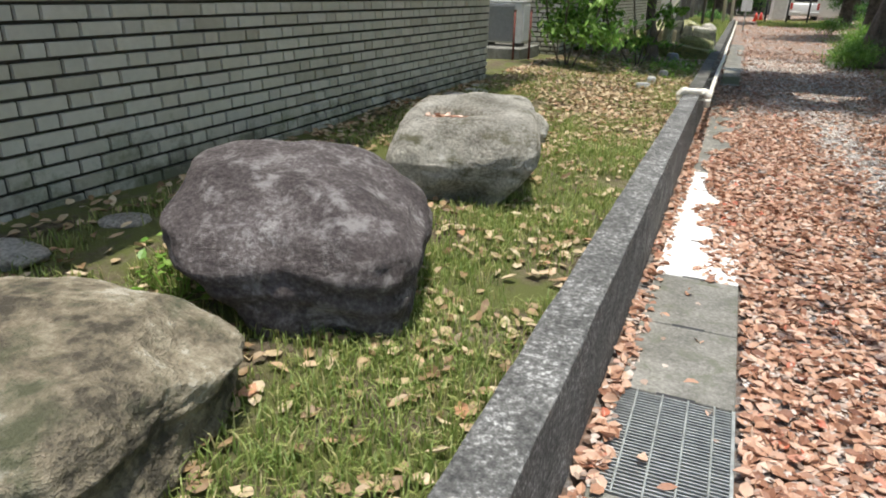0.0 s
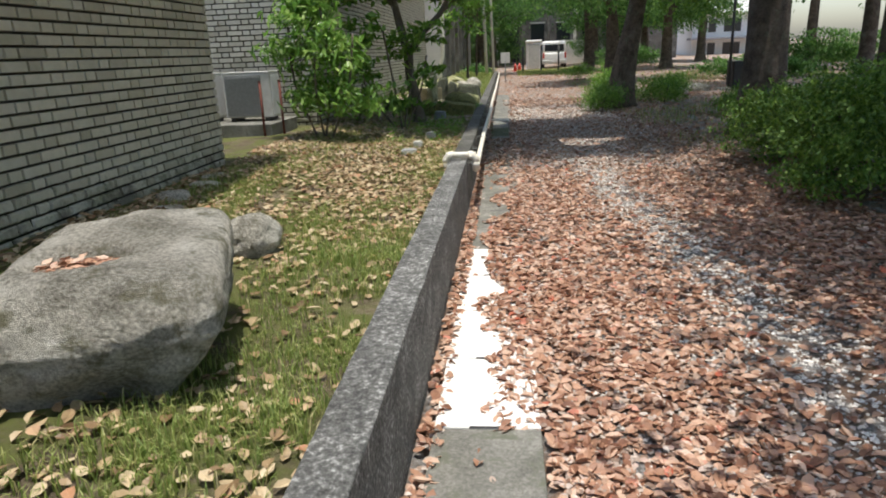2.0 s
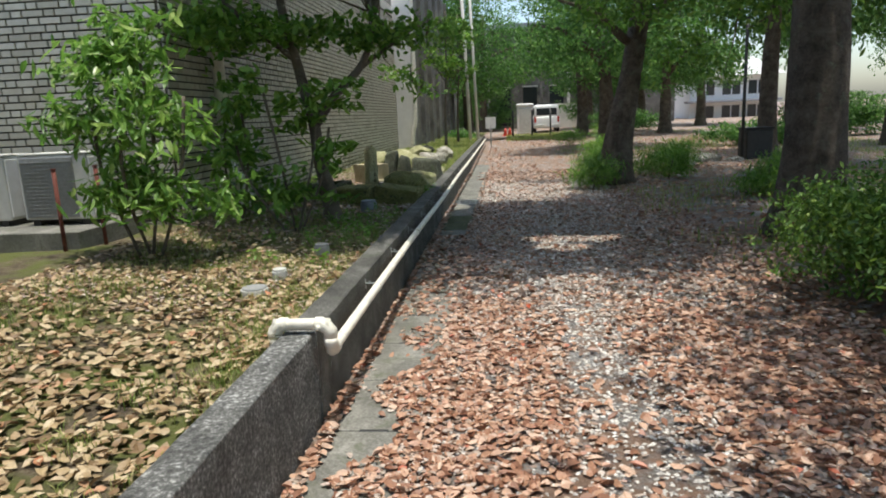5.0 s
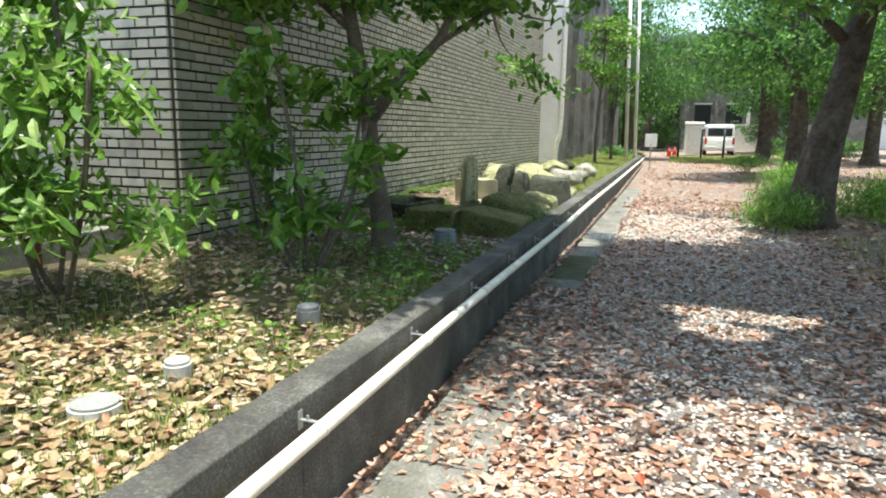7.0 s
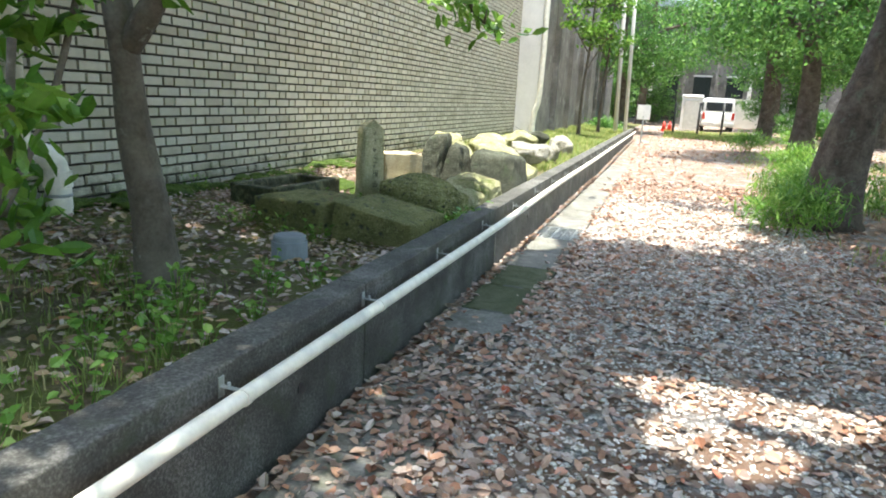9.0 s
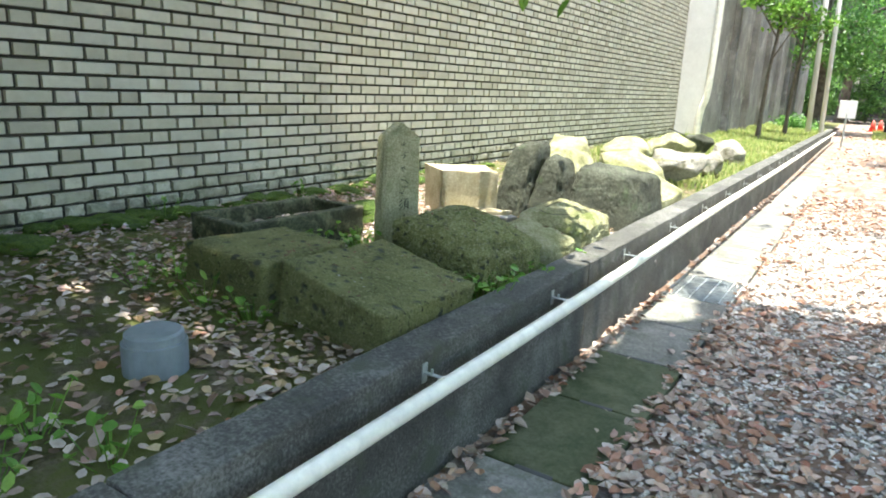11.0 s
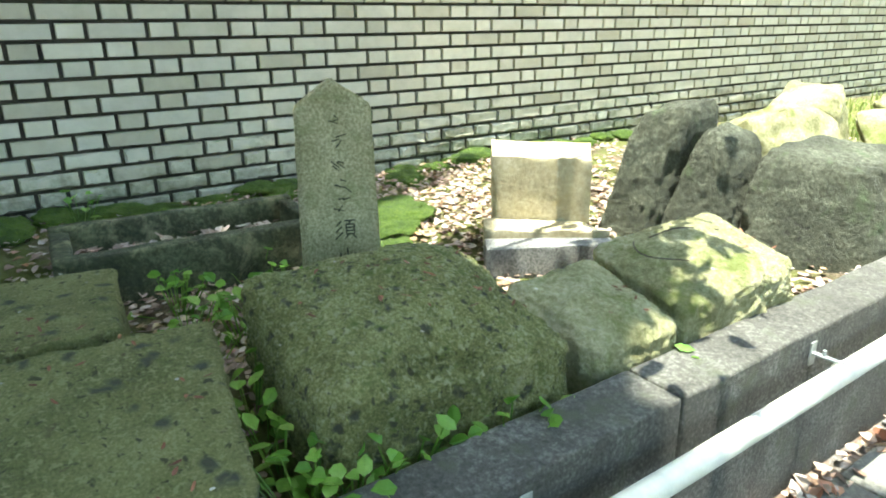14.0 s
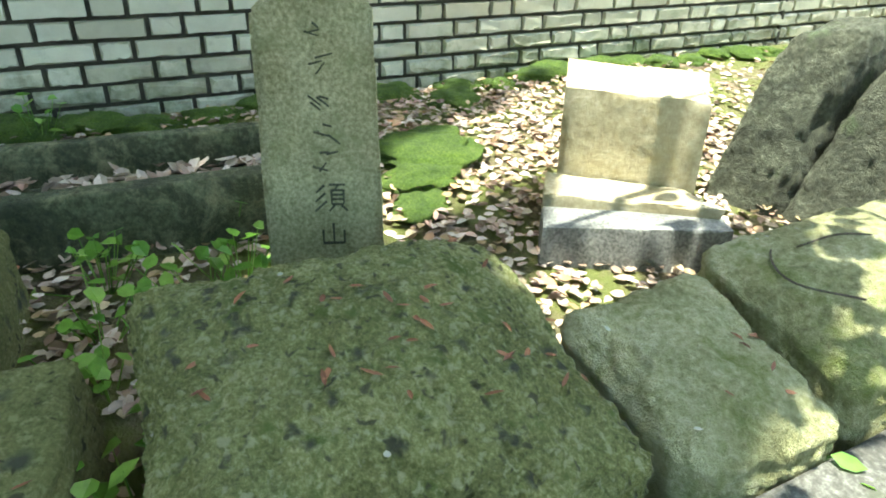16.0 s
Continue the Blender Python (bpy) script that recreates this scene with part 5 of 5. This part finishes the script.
for x, y, h in ((-1.0, 26.3, 4.2), (-0.8, 29.2, 4.5)):
    rngk = 61 if x < -0.9 else 62
    make_tree("sapling", x, y, 0.45, "slender young tree by the stained wall", rngk, [(0, 0, -0.1), (0.02, 0, 1.2), (0.1, 0, 2.4), (0.12, 0, h)], 0.045,
              [([(0.05, 0, 1.6), (0.4, -0.2, 2.2), (0.6, -0.3, 2.4)], 0.018), ([(0.08, 0, 2.0), (-0.3, -0.2, 2.6), (-0.5, -0.2, 2.8)], 0.018)],
              [(0.3, -0.2, 2.5, 0.5, 0.5, 0.35), (-0.3, -0.1, 2.8, 0.45, 0.5, 0.4), (0.1, 0, 3.6, 0.6, 0.6, 0.5)], 70, 20, 0.12, 0.12, BRIGHT_LEAF, BARK_PALE, 0.1)

gz = float(path_height(2, 44))
toilet = holder("portable_toilet", 2.1, 44, gz, "pale plastic portable toilet cabin", "portable toilet")
part("cabin", box(-0.45, -0.45, 0, 0.45, 0.45, 1.55, 0.03), WHITE, toilet)
part("door", box(-0.33, -0.475, 0.1, 0.33, -0.452, 1.45, 0.01), AC_GREY, toilet)
bm = box(-0.49, -0.49, 1.55, 0.49, 0.49, 1.72, 0.07)
part("roof", bm, WHITE, toilet)

car = holder("parked_car", 3.35, 45.5, gz, "white parked compact van seen from its back", "car")
part("body", box(-0.76, -1.6, 0.28, 0.76, 1.7, 0.95, 0.1, 3), WHITE, car, "", True)
bm = box(-0.7, -1.5, 0.9, 0.7, 1.0, 1.62, 0.14, 3)
part("cabin", bm, WHITE, car, "", True)
part("rear_window", box(-0.58, -1.52, 1.02, 0.58, -1.48, 1.42, 0.01), GLASS_DARK, car)
for x in (-0.705, 0.685):
    part("side_window", box(x, -1.2, 1.02, x + 0.02, 0.7, 1.42, 0.005), GLASS_DARK, car)
for x in (-0.72, 0.6):
    part("tail_light", box(x, -1.63, 0.62, x + 0.12, -1.58, 0.95, 0.01), RED, car)
    part("wheel", tube([(x + 0.0, -1.0, 0.27), (x + 0.14, -1.0, 0.27)], 0.27, 18), RUBBER, car)
    part("wheel", tube([(x + 0.0, 1.1, 0.27), (x + 0.14, 1.1, 0.27)], 0.27, 18), RUBBER, car)
part("bumper", box(-0.75, -1.68, 0.3, 0.75, -1.58, 0.5, 0.03), AC_GREY, car)
part("number_plate", box(-0.17, -1.695, 0.4, 0.17, -1.682, 0.56), WHITE, car)
part("roof_rack", box(-0.55, -0.9, 1.64, 0.55, -0.84, 1.7, 0.01), STEEL_DARK, car)

for x, y in ((1.35, 40), (2.35, 40), (3.3, 40)):
    post = holder("barrier_post", x, y, float(path_height(x, y)), "black steel barrier post across the path's end", "post", "barrier posts")
    part("shaft", tube([(0, 0, -0.1), (0, 0, 1.35)], 0.05, 10), STEEL_DARK, post, "", True)
    part("cap", tube([(0, 0, 1.35), (0, 0, 1.38)], [0.055, 0.03], 10), STEEL_DARK, post)
for x, y in ((0.95, 42), (1.2, 42.4)):
    cone = holder("traffic_cone", x, y, float(path_height(x, y)), "red plastic traffic cone at the path's end", "traffic cone", "cones")
    part("base", box(-0.18, -0.18, 0, 0.18, 0.18, 0.04, 0.01), RED, cone)
    part("cone", tube([(0, 0, 0.04), (0, 0, 0.45)], [0.13, 0.03], 16), RED, cone, "", True)

hall = holder("dark_hall", 3, 54, 0.2, "dark building with white columns and deep openings", "building")
part("wall", box(-14, 0, -0.3, 10, 6, 7), FACADE_DARK, hall)
part("roof", box(-14.3, -0.8, 7, 10.3, 6.3, 7.35), ROOF_GREY, hall)
for k in range(9):
    part("column", box(-9 + k * 1.9, -0.6, -0.3, -8.8 + k * 1.9, -0.4, 7, 0.02), FACADE_DARK if k % 3 else FACADE_PALE, hall)
for k in range(8):
    w = part("window", box(-8.3 + k * 1.9, -0.02, 0.3, -7.3 + k * 1.9, -0.004, 3.0), GLASS_DARK, hall)
    part("frame", box(-8.35 + k * 1.9, -0.05, 3.0, -7.25 + k * 1.9, -0.006, 3.1), FACADE_PALE, w)
tagged(mesh_object("pale_boundary_wall", box(3.9, 50, 0, 9, 50.2, 1.9, 0.01), FACADE_PALE, False), "pale rendered boundary wall at the path's end", "wall", kind="structure")

house = holder("house", 18.3, 58, 0.0, "white two-storey house with grey roof beyond the trees", "house")
part("wall", box(-3.2, 0, -0.3, 3.0, 6, 3.6), WHITE, house)
bm = bmesh.new()
vs = [bm.verts.new(p) for p in ((-3.8, -0.7, 3.5), (3.6, -0.7, 3.5), (3.6, 6.7, 3.5), (-3.8, 6.7, 3.5), (-2.2, 3, 5.2), (2.0, 3, 5.2))]
for f in ((0, 1, 5, 4), (1, 2, 5), (2, 3, 4, 5), (3, 0, 4), (3, 2, 1, 0)):
    bm.faces.new([vs[i] for i in f])
part("roof", bm, AC_GREY, house, "pale grey hipped roof")
part("porch_roof", box(-3.6, -1.1, 1.55, 3.2, -0.01, 1.72, 0.02), ROOF_GREY, house)
for z, h in ((0.3, 1.0), (2.1, 1.0)):
    for k in range(3):
        w = part("window", box(-2.7 + k * 1.9, -0.03, z, -1.4 + k * 1.9, -0.005, z + h), GLASS_DARK, house)
        part("frame", box(-2.08 + k * 1.9, -0.05, z, -2.0 + k * 1.9, -0.031, z + h), WHITE, w)
lamp_post = holder("black_post", 6.5, 21, 0.1, "thin black post under the trees", "post")
part("shaft", tube([(0, 0, -0.1), (0, 0, 3.2)], 0.04, 8), STEEL_DARK, lamp_post, "", True)
part("cap", tube([(0, 0, 3.2), (0, 0, 3.24)], 0.05, 8), STEEL_DARK, lamp_post)
bin_ob = holder("dark_bin", 6.9, 21.3, 0.1, "dark square bin under the trees", "bin")
part("body", box(-0.3, -0.3, 0, 0.3, 0.3, 0.7, 0.03), STEEL_DARK, bin_ob)
part("lid", box(-0.32, -0.32, 0.7, 0.32, 0.32, 0.75, 0.02), STEEL_DARK, bin_ob)
for k, (x, y, s) in enumerate(((5.0, 20.6, 0.2), (5.6, 21.0, 0.3), (6.3, 20.9, 0.16), (7.0, 19.8, 0.25))):
    boulder("stone", x, y, 0.05, s * 1.4, s, s * 0.45, ROCK_GREY, "pale edging stone under the trees", 90 + k, 3, 0.1, 10 * k, sub=3, category="stone", group="edging stones")

# ---- leaf litter, grass and gravel ----
def value_noise(x, y, s, seed):
    """Smooth random field in 0..1."""
    r = np.random.default_rng(seed).random((97, 97))
    u, v = (x * s) % 96, (y * s) % 96
    i, j = np.floor(u).astype(int), np.floor(v).astype(int)
    fu, fv = u - i, v - j
    fu, fv = fu * fu * (3 - 2 * fu), fv * fv * (3 - 2 * fv)
    return (r[i, j] * (1 - fu) + r[i + 1, j] * fu) * (1 - fv) + (r[i, j + 1] * (1 - fu) + r[i + 1, j + 1] * fu) * fv


def scatter(rng, n, x0, x1, y0, y1, chance):
    x, y = rng.uniform(x0, x1, n), rng.uniform(y0, y1, n)
    keep = rng.random(n) < chance(x, y)
    return x[keep], y[keep]


def path_leaves(x, y):
    n = 0.5 * value_noise(x + 30, y + 10, 1.3, 1) + 0.5 * value_noise(x + 30, y + 10, 3.7, 2)
    bare = np.exp(-((x - 1.6 - 0.2 * np.sin(y * 0.5)) / 0.40) ** 2) * 0.93
    bare = np.where(y > 9.5, 0.42 + 0.4 * np.exp(-((x - 1.5) / 1.0) ** 2), bare * (y > 2.5))
    bare = np.maximum(bare, 0.86 * smoothstep(14.4, 15.6, y) * (1 - smoothstep(18.5, 20, y)))
    c = np.clip(0.25 + 1.3 * n, 0, 1) * (1 - bare)
    slab_edge = np.where((y > 1.3) & (y < 3.8), 0.50, np.where(y < 5.0, 0.30 + 0.30 * (value_noise(x + 3, y + 5, 5, 9) - 0.5) + 0.14 * (value_noise(x + 3, y + 5, 17, 10) - 0.5), np.where(y < 7.0, 0.10 + 0.25 * value_noise(x + 3, y + 5, 6, 11), np.where(y < 9.2, 0.30 + 0.1 * np.sin(y * 7), np.where(y < 12.4, 0.02, 0.42)))))
    on_slab = np.where(x < slab_edge, 0.012, 1.0)
    on_slab = np.where((x < 0.10), 0.8, on_slab)
    return c * on_slab


rng = np.random.default_rng(7)
xs, ys = scatter(rng, 100000, 0.02, 3.3, 0.8, 21, path_leaves)
near_n = len(xs)
z = path_height(xs, ys) + rng.uniform(0.003, 0.014, near_n)
bleached = rng.random(near_n) < smoothstep(7.5, 11.5, ys) * 0.6
for kind_of, sel, mt, lb in (("leaf_litter", ~bleached, DEAD_LEAF, "dry brown fallen leaves strewn over the gravel path"), ("bleached_leaf_litter", bleached, PALE_LEAF, "bleached grey-brown leaves strewn over the gravel path")):
    litter = leaf_mesh(kind_of, rng, np.stack([xs, ys, z], -1)[sel], 0.062, 0.036, 0.25, mt, 0.36)
    tagged(litter, lb, "fallen leaves", kind="stuff")
xs, ys = scatter(rng, 60000, 0.02, 3.3, 0.8, 17, path_leaves)
bits = leaf_mesh("leaf_crumbs", rng, np.stack([xs, ys, path_height(xs, ys) + rng.uniform(0.003, 0.014, len(xs))], -1), 0.036, 0.024, 0.16, PALE_LEAF, 0.2)
tagged(bits, "crumbled brown leaf pieces between larger leaves", "fallen leaves", kind="stuff")
xs, ys = scatter(rng, 8000, 0.3, 9, 19, 44, lambda x, y: 0.75 * value_noise(x, y, 0.9, 3) + 0.1)
far_litter = leaf_mesh("far_leaf_litter", rng, np.stack([xs, ys, path_height(xs, ys) + 0.02], -1), 0.095, 0.055, 0.25, DEAD_LEAF, 0.3)
tagged(far_litter, "dry brown leaves far along the path", "fallen leaves", kind="stuff")
xs, ys = scatter(rng, 9000, 2.6, 8, 4, 20, lambda x, y: 0.6 * value_noise(x, y, 1.1, 4) + 0.15)
side_litter = leaf_mesh("verge_leaf_litter", rng, np.stack([xs, ys, path_height(xs, ys) + 0.015], -1), 0.09, 0.05, 0.28, DEAD_LEAF, 0.3)
tagged(side_litter, "dry leaves on the shaded verge under the trees", "fallen leaves", kind="stuff")


def bed_leaves(x, y):
    n = 0.5 * value_noise(x + 20, y + 40, 1.6, 5) + 0.5 * value_noise(x + 20, y + 40, 4.1, 6)
    c = np.clip(0.05 + 1.15 * n, 0, 1)
    c = c * np.where(y < 4.2, 0.8, 0.95) * np.where((y > 5) & (y < 9.0), 1.25, np.where(y < 12.2, 0.55, 1.0))
    stones = (x > -0.55) & (y > 12.55) & (y < 14.7)
    trough_in = (y > 13.85) & (y < 15.2) & (x < -0.55)
    return np.where(stones, 0.25, np.where(trough_in, 1.0, np.where(y > 15.5, 0.25, c)))


xs, ys = scatter(rng, 16000, -2.2, -0.17, 8, 16, bed_leaves)
crumbs = leaf_mesh("bed_leaf_crumbs", rng, np.stack([xs, ys, soil_height(xs, ys) + rng.uniform(0.003, 0.014, len(xs))], -1), 0.036, 0.022, 0.16, PALE_LEAF, 0.2)
tagged(crumbs, "crumbled dead leaf pieces on the soil", "fallen leaves", kind="stuff")
xs, ys = scatter(rng, 30000, -2.2, -0.17, 0.2, 18, bed_leaves)
pts, old = np.stack([xs, ys, soil_height(xs, ys) + rng.uniform(0.006, 0.03, len(xs))], -1), rng.random(len(xs)) < smoothstep(9.5, 12.0, ys) * 0.65
for kind_of, sel, mt, lb in (("bed_leaf_litter", ~old, BED_LEAF, "dry brown leaves lying in the garden bed"), ("bleached_bed_litter", old, PALE_LEAF, "bleached leaves lying among the old stones")):
    tagged(leaf_mesh(kind_of, rng, pts[sel], 0.056 - 0.022 * smoothstep(11.5, 13.2, pts[sel][:, 1]), 0.032 - 0.011 * smoothstep(11.5, 13.2, pts[sel][:, 1]), 0.24, mt, 0.30), lb, "fallen leaves", kind="stuff")
a = radians(-4)
u, w = rng.uniform(0.07, 0.33, 200), rng.uniform(0.07, 0.73, 200)
tl = leaf_mesh("trough_leaves", rng, np.stack([-1.70 + u * math.cos(a) - w * math.sin(a), 12.97 + u * math.sin(a) + w * math.cos(a), 0.42 + rng.uniform(0.09, 0.11, 200)], -1), 0.055, 0.03, 0.3, PALE_LEAF, 0.3)
tagged(tl, "dead leaves lying in a stone trough", "fallen leaves", kind="stuff")
u, w = rng.uniform(0, 0.135, 120), rng.uniform(0, 2 * math.pi, 120)
hl = leaf_mesh("basin_leaves", rng, np.stack([-1.04 + u * np.cos(w), 3.53 + 0.75 * u * np.sin(w), rng.uniform(0.762, 0.778, 120)], -1), 0.045, 0.028, 0.2, DEAD_LEAF, 0.25)
tagged(hl, "damp brown leaves lying in a stone basin", "fallen leaves", kind="stuff")


def blades(name, rng, xs, ys, zs, height, width, material, label):
    """Grass: each blade a bent, pointed strip."""
    n = len(xs)
    yaw, lean = rng.uniform(0, 2 * math.pi, n), rng.uniform(0.1, 0.9, n)
    h = height * rng.uniform(0.5, 1.4, n)
    dx, dy = np.cos(yaw), np.sin(yaw)
    wv = width * 0.5
    b = np.stack([xs, ys, zs], -1)
    side = np.stack([-dy * wv, dx * wv, np.zeros(n)], -1)
    mid = b + np.stack([dx * h * lean * 0.3, dy * h * lean * 0.3, h * 0.6], -1)
    tip = b + np.stack([dx * h * lean, dy * h * lean, h * (1 - 0.35 * lean)], -1)
    v = np.stack([b - side, b + side, mid + side * 0.8, mid - side * 0.8, tip], 1).reshape(-1, 3)
    i = (np.arange(n) * 5)[:, None]
    f = (i + np.array([0, 1, 2, 3])).tolist() + (i + np.array([3, 2, 4])).tolist()
    return tagged(array_mesh(name, v, f, material), label, "grass", kind="stuff")


def bed_grass(x, y):
    n = value_noise(x + 11, y + 3, 1.4, 8) * 0.6 + value_noise(x + 11, y + 3, 4.5, 12) * 0.4
    near = np.exp(-((x + 0.55) / 0.5) ** 2) * (y < 5.5)
    return np.clip((n - 0.38) * 2.2 + 0.5 * near, 0, 1) * np.where(y < 7.2, 1.0, np.where(y < 8.6, 0.35, 0.2)) * (x > -2.0)


xs, ys = scatter(rng, 145000, -2.1, -0.16, 0.3, 11.5, bed_grass)
blades("grass", rng, xs, ys, soil_height(xs, ys) - 0.004, 0.06, 0.005, GRASS, "thin green grass growing between dead leaves")
xs, ys = scatter(rng, 26000, -2.0, -0.16, 17.5, 34, lambda x, y: 0.4 + 0.6 * value_noise(x, y, 1.2, 14))
blades("far_grass", rng, xs, ys, soil_height(xs, ys) - 0.004, 0.10, 0.012, GRASS, "sunlit grass beyond the heap of rocks")
xs, ys = scatter(rng, 30000, 2.4, 12, 10, 40, lambda x, y: smoothstep(0.45, 0.75, value_noise(x, y, 0.7, 15)) * smoothstep(2.4, 3.6, x))
blades("verge_grass", rng, xs, ys, path_height(xs, ys) - 0.004, 0.12, 0.012, GRASS, "ragged grass on the verge under the trees")
xs, ys = scatter(rng, 9000, 1.0, 4.5, 36, 42, lambda x, y: 0.7 + 0 * x)
blades("end_grass", rng, xs, ys, path_height(xs, ys) - 0.004, 0.12, 0.02, GRASS, "grass strip across the path's end")

xs, ys = scatter(rng, 64000, 0.5, 2.9, 1.0, 19, lambda x, y: np.where(y > 9, 0.75, 0.15 + 0.75 * np.exp(-((x - 1.6) / 0.5) ** 2)))
n = len(xs)
octa = np.array([(1, 0, 0), (-1, 0, 0), (0, 1, 0), (0, -1, 0), (0, 0, 1), (0, 0, -1)], float)
size = rng.uniform(0.006, 0.017, n)
v = np.einsum("nij,kj->nki", turns(rng.uniform(0, 6, n), rng.normal(0, 0.5, n), rng.normal(0, 0.5, n)), octa)
v = v * size[:, None, None] * np.array([1.0, 0.8, 0.6]) * rng.uniform(0.7, 1.3, (n, 6, 1)) + np.stack([xs, ys, path_height(xs, ys) + 0.003], -1)[:, None, :]
i = (np.arange(n) * 6)[:, None]
f = []
for t in ((0, 2, 4), (2, 1, 4), (1, 3, 4), (3, 0, 4), (2, 0, 5), (1, 2, 5), (3, 1, 5), (0, 3, 5)):
    f += (i + np.array(t)).tolist()
tagged(array_mesh("gravel", v.reshape(-1, 3), f, PEBBLE), "loose grey gravel stones on the path", "gravel", kind="stuff")

# rust-brown scraps and pale flecks lying on the mossy stones
bpy.context.view_layer.update()
spots, flecks = [], []
for ob in [o for o in scene.objects if o.name.startswith(("mossy_block", "pale_block"))]:
    for _ in range(900):
        x, y = rng.uniform(-1.25, -0.16), rng.uniform(12.58, 14.75)
        hit, place, normal, _ = ob.ray_cast((x, y, 2.0), (0, 0, -1.0))
        if hit and normal.z > 0.75:
            (spots if value_noise(np.array([x + 5]), np.array([y]), 9, 31)[0] > 0.70 else flecks).append((x, y, place.z + 0.003))
for nm, pts, ln, wd, mt, lb in (("leaf_scraps", spots, 0.026, 0.007, "scrap", "rust-brown leaf scraps lying on mossy stones"), ("petal_flecks", flecks[::14], 0.012, 0.008, "fleck", "pale fallen flecks lying on mossy stones")):
    m = leaf_mat(mt, [(0.0, (0.16, 0.06, 0.03)), (1.0, (0.32, 0.14, 0.07))] if mt == "scrap" else [(0.0, (0.45, 0.43, 0.33)), (1.0, (0.7, 0.68, 0.58))], 0.7, 0.05)
    tagged(leaf_mesh(nm, rng, pts, ln, wd, 0.15, m, 0.2), lb, "fallen leaves", kind="stuff")
for k, pts in enumerate((((-0.52, 14.45), (-0.44, 14.30), (-0.36, 14.26), (-0.27, 14.32)), ((-0.42, 14.34), (-0.40, 14.44), (-0.34, 14.55)))):
    line = []
    for x, y in pts:
        z = 0.6
        for ob in [o for o in scene.objects if o.name.startswith(("mossy_block", "pale_block"))]:
            hit, place, _, _ = ob.ray_cast((x, y, 2.0), (0, 0, -1.0))
            z = max(z, place.z) if hit else z
        line.append((x, y, z + 0.005))
    tagged(mesh_object("twig", tube(smooth_line(line, 5), 0.002, 6), BARK), "thin dry twig lying across a pale stone", "twig")


# ---- bricks, each a piece of its own where the walk passes nearest ----
piece = {}
for wall, length, z0, z1, (n0, n1, nz0, nz1) in brick_jobs:
    vs, fs, single = [], [], 0
    rb = random.Random(5)
    for a, w, z in brick_coords(length, z0, z1):
        worn = rb.uniform(0, 0.006) if z < 0.75 else rb.uniform(0, 0.0015)
        if n0 <= a <= n1 and nz0 <= z <= nz1 and single < 300:
            key = round(w, 3)
            if key not in piece:
                piece[key] = bpy.data.meshes.new("brick")
                piece[key].from_pydata(brick_verts(w), [], BRICK_FACES)
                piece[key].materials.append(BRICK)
            ob = new("brick", piece[key])
            ob.parent = wall
            ob.location = (a, worn * 0.7, z + rb.uniform(-0.001, 0.001))
            single += 1
        else:
            i = len(vs)
            low = z < 0.84
            pts = worn_brick_verts(rb, w, 0.003 + 0.013 * max(0.0, min(1.0, (0.84 - z) / 0.3))) if low else brick_verts(w, 0.056, 0.018 - worn * 0.6, 0.002 + worn * 0.5)
            vs += [(a + q[0], q[1], z + q[2]) for q in pts]
            fs += [tuple(i + j for j in f) for f in (WORN_FACES if low else BRICK_FACES)]
    me = bpy.data.meshes.new("bricks")
    me.from_pydata(vs, [], fs)
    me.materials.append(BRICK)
    rest = new("bricks", me)
    rest.parent = wall
    tagged(rest, kind="stuff")
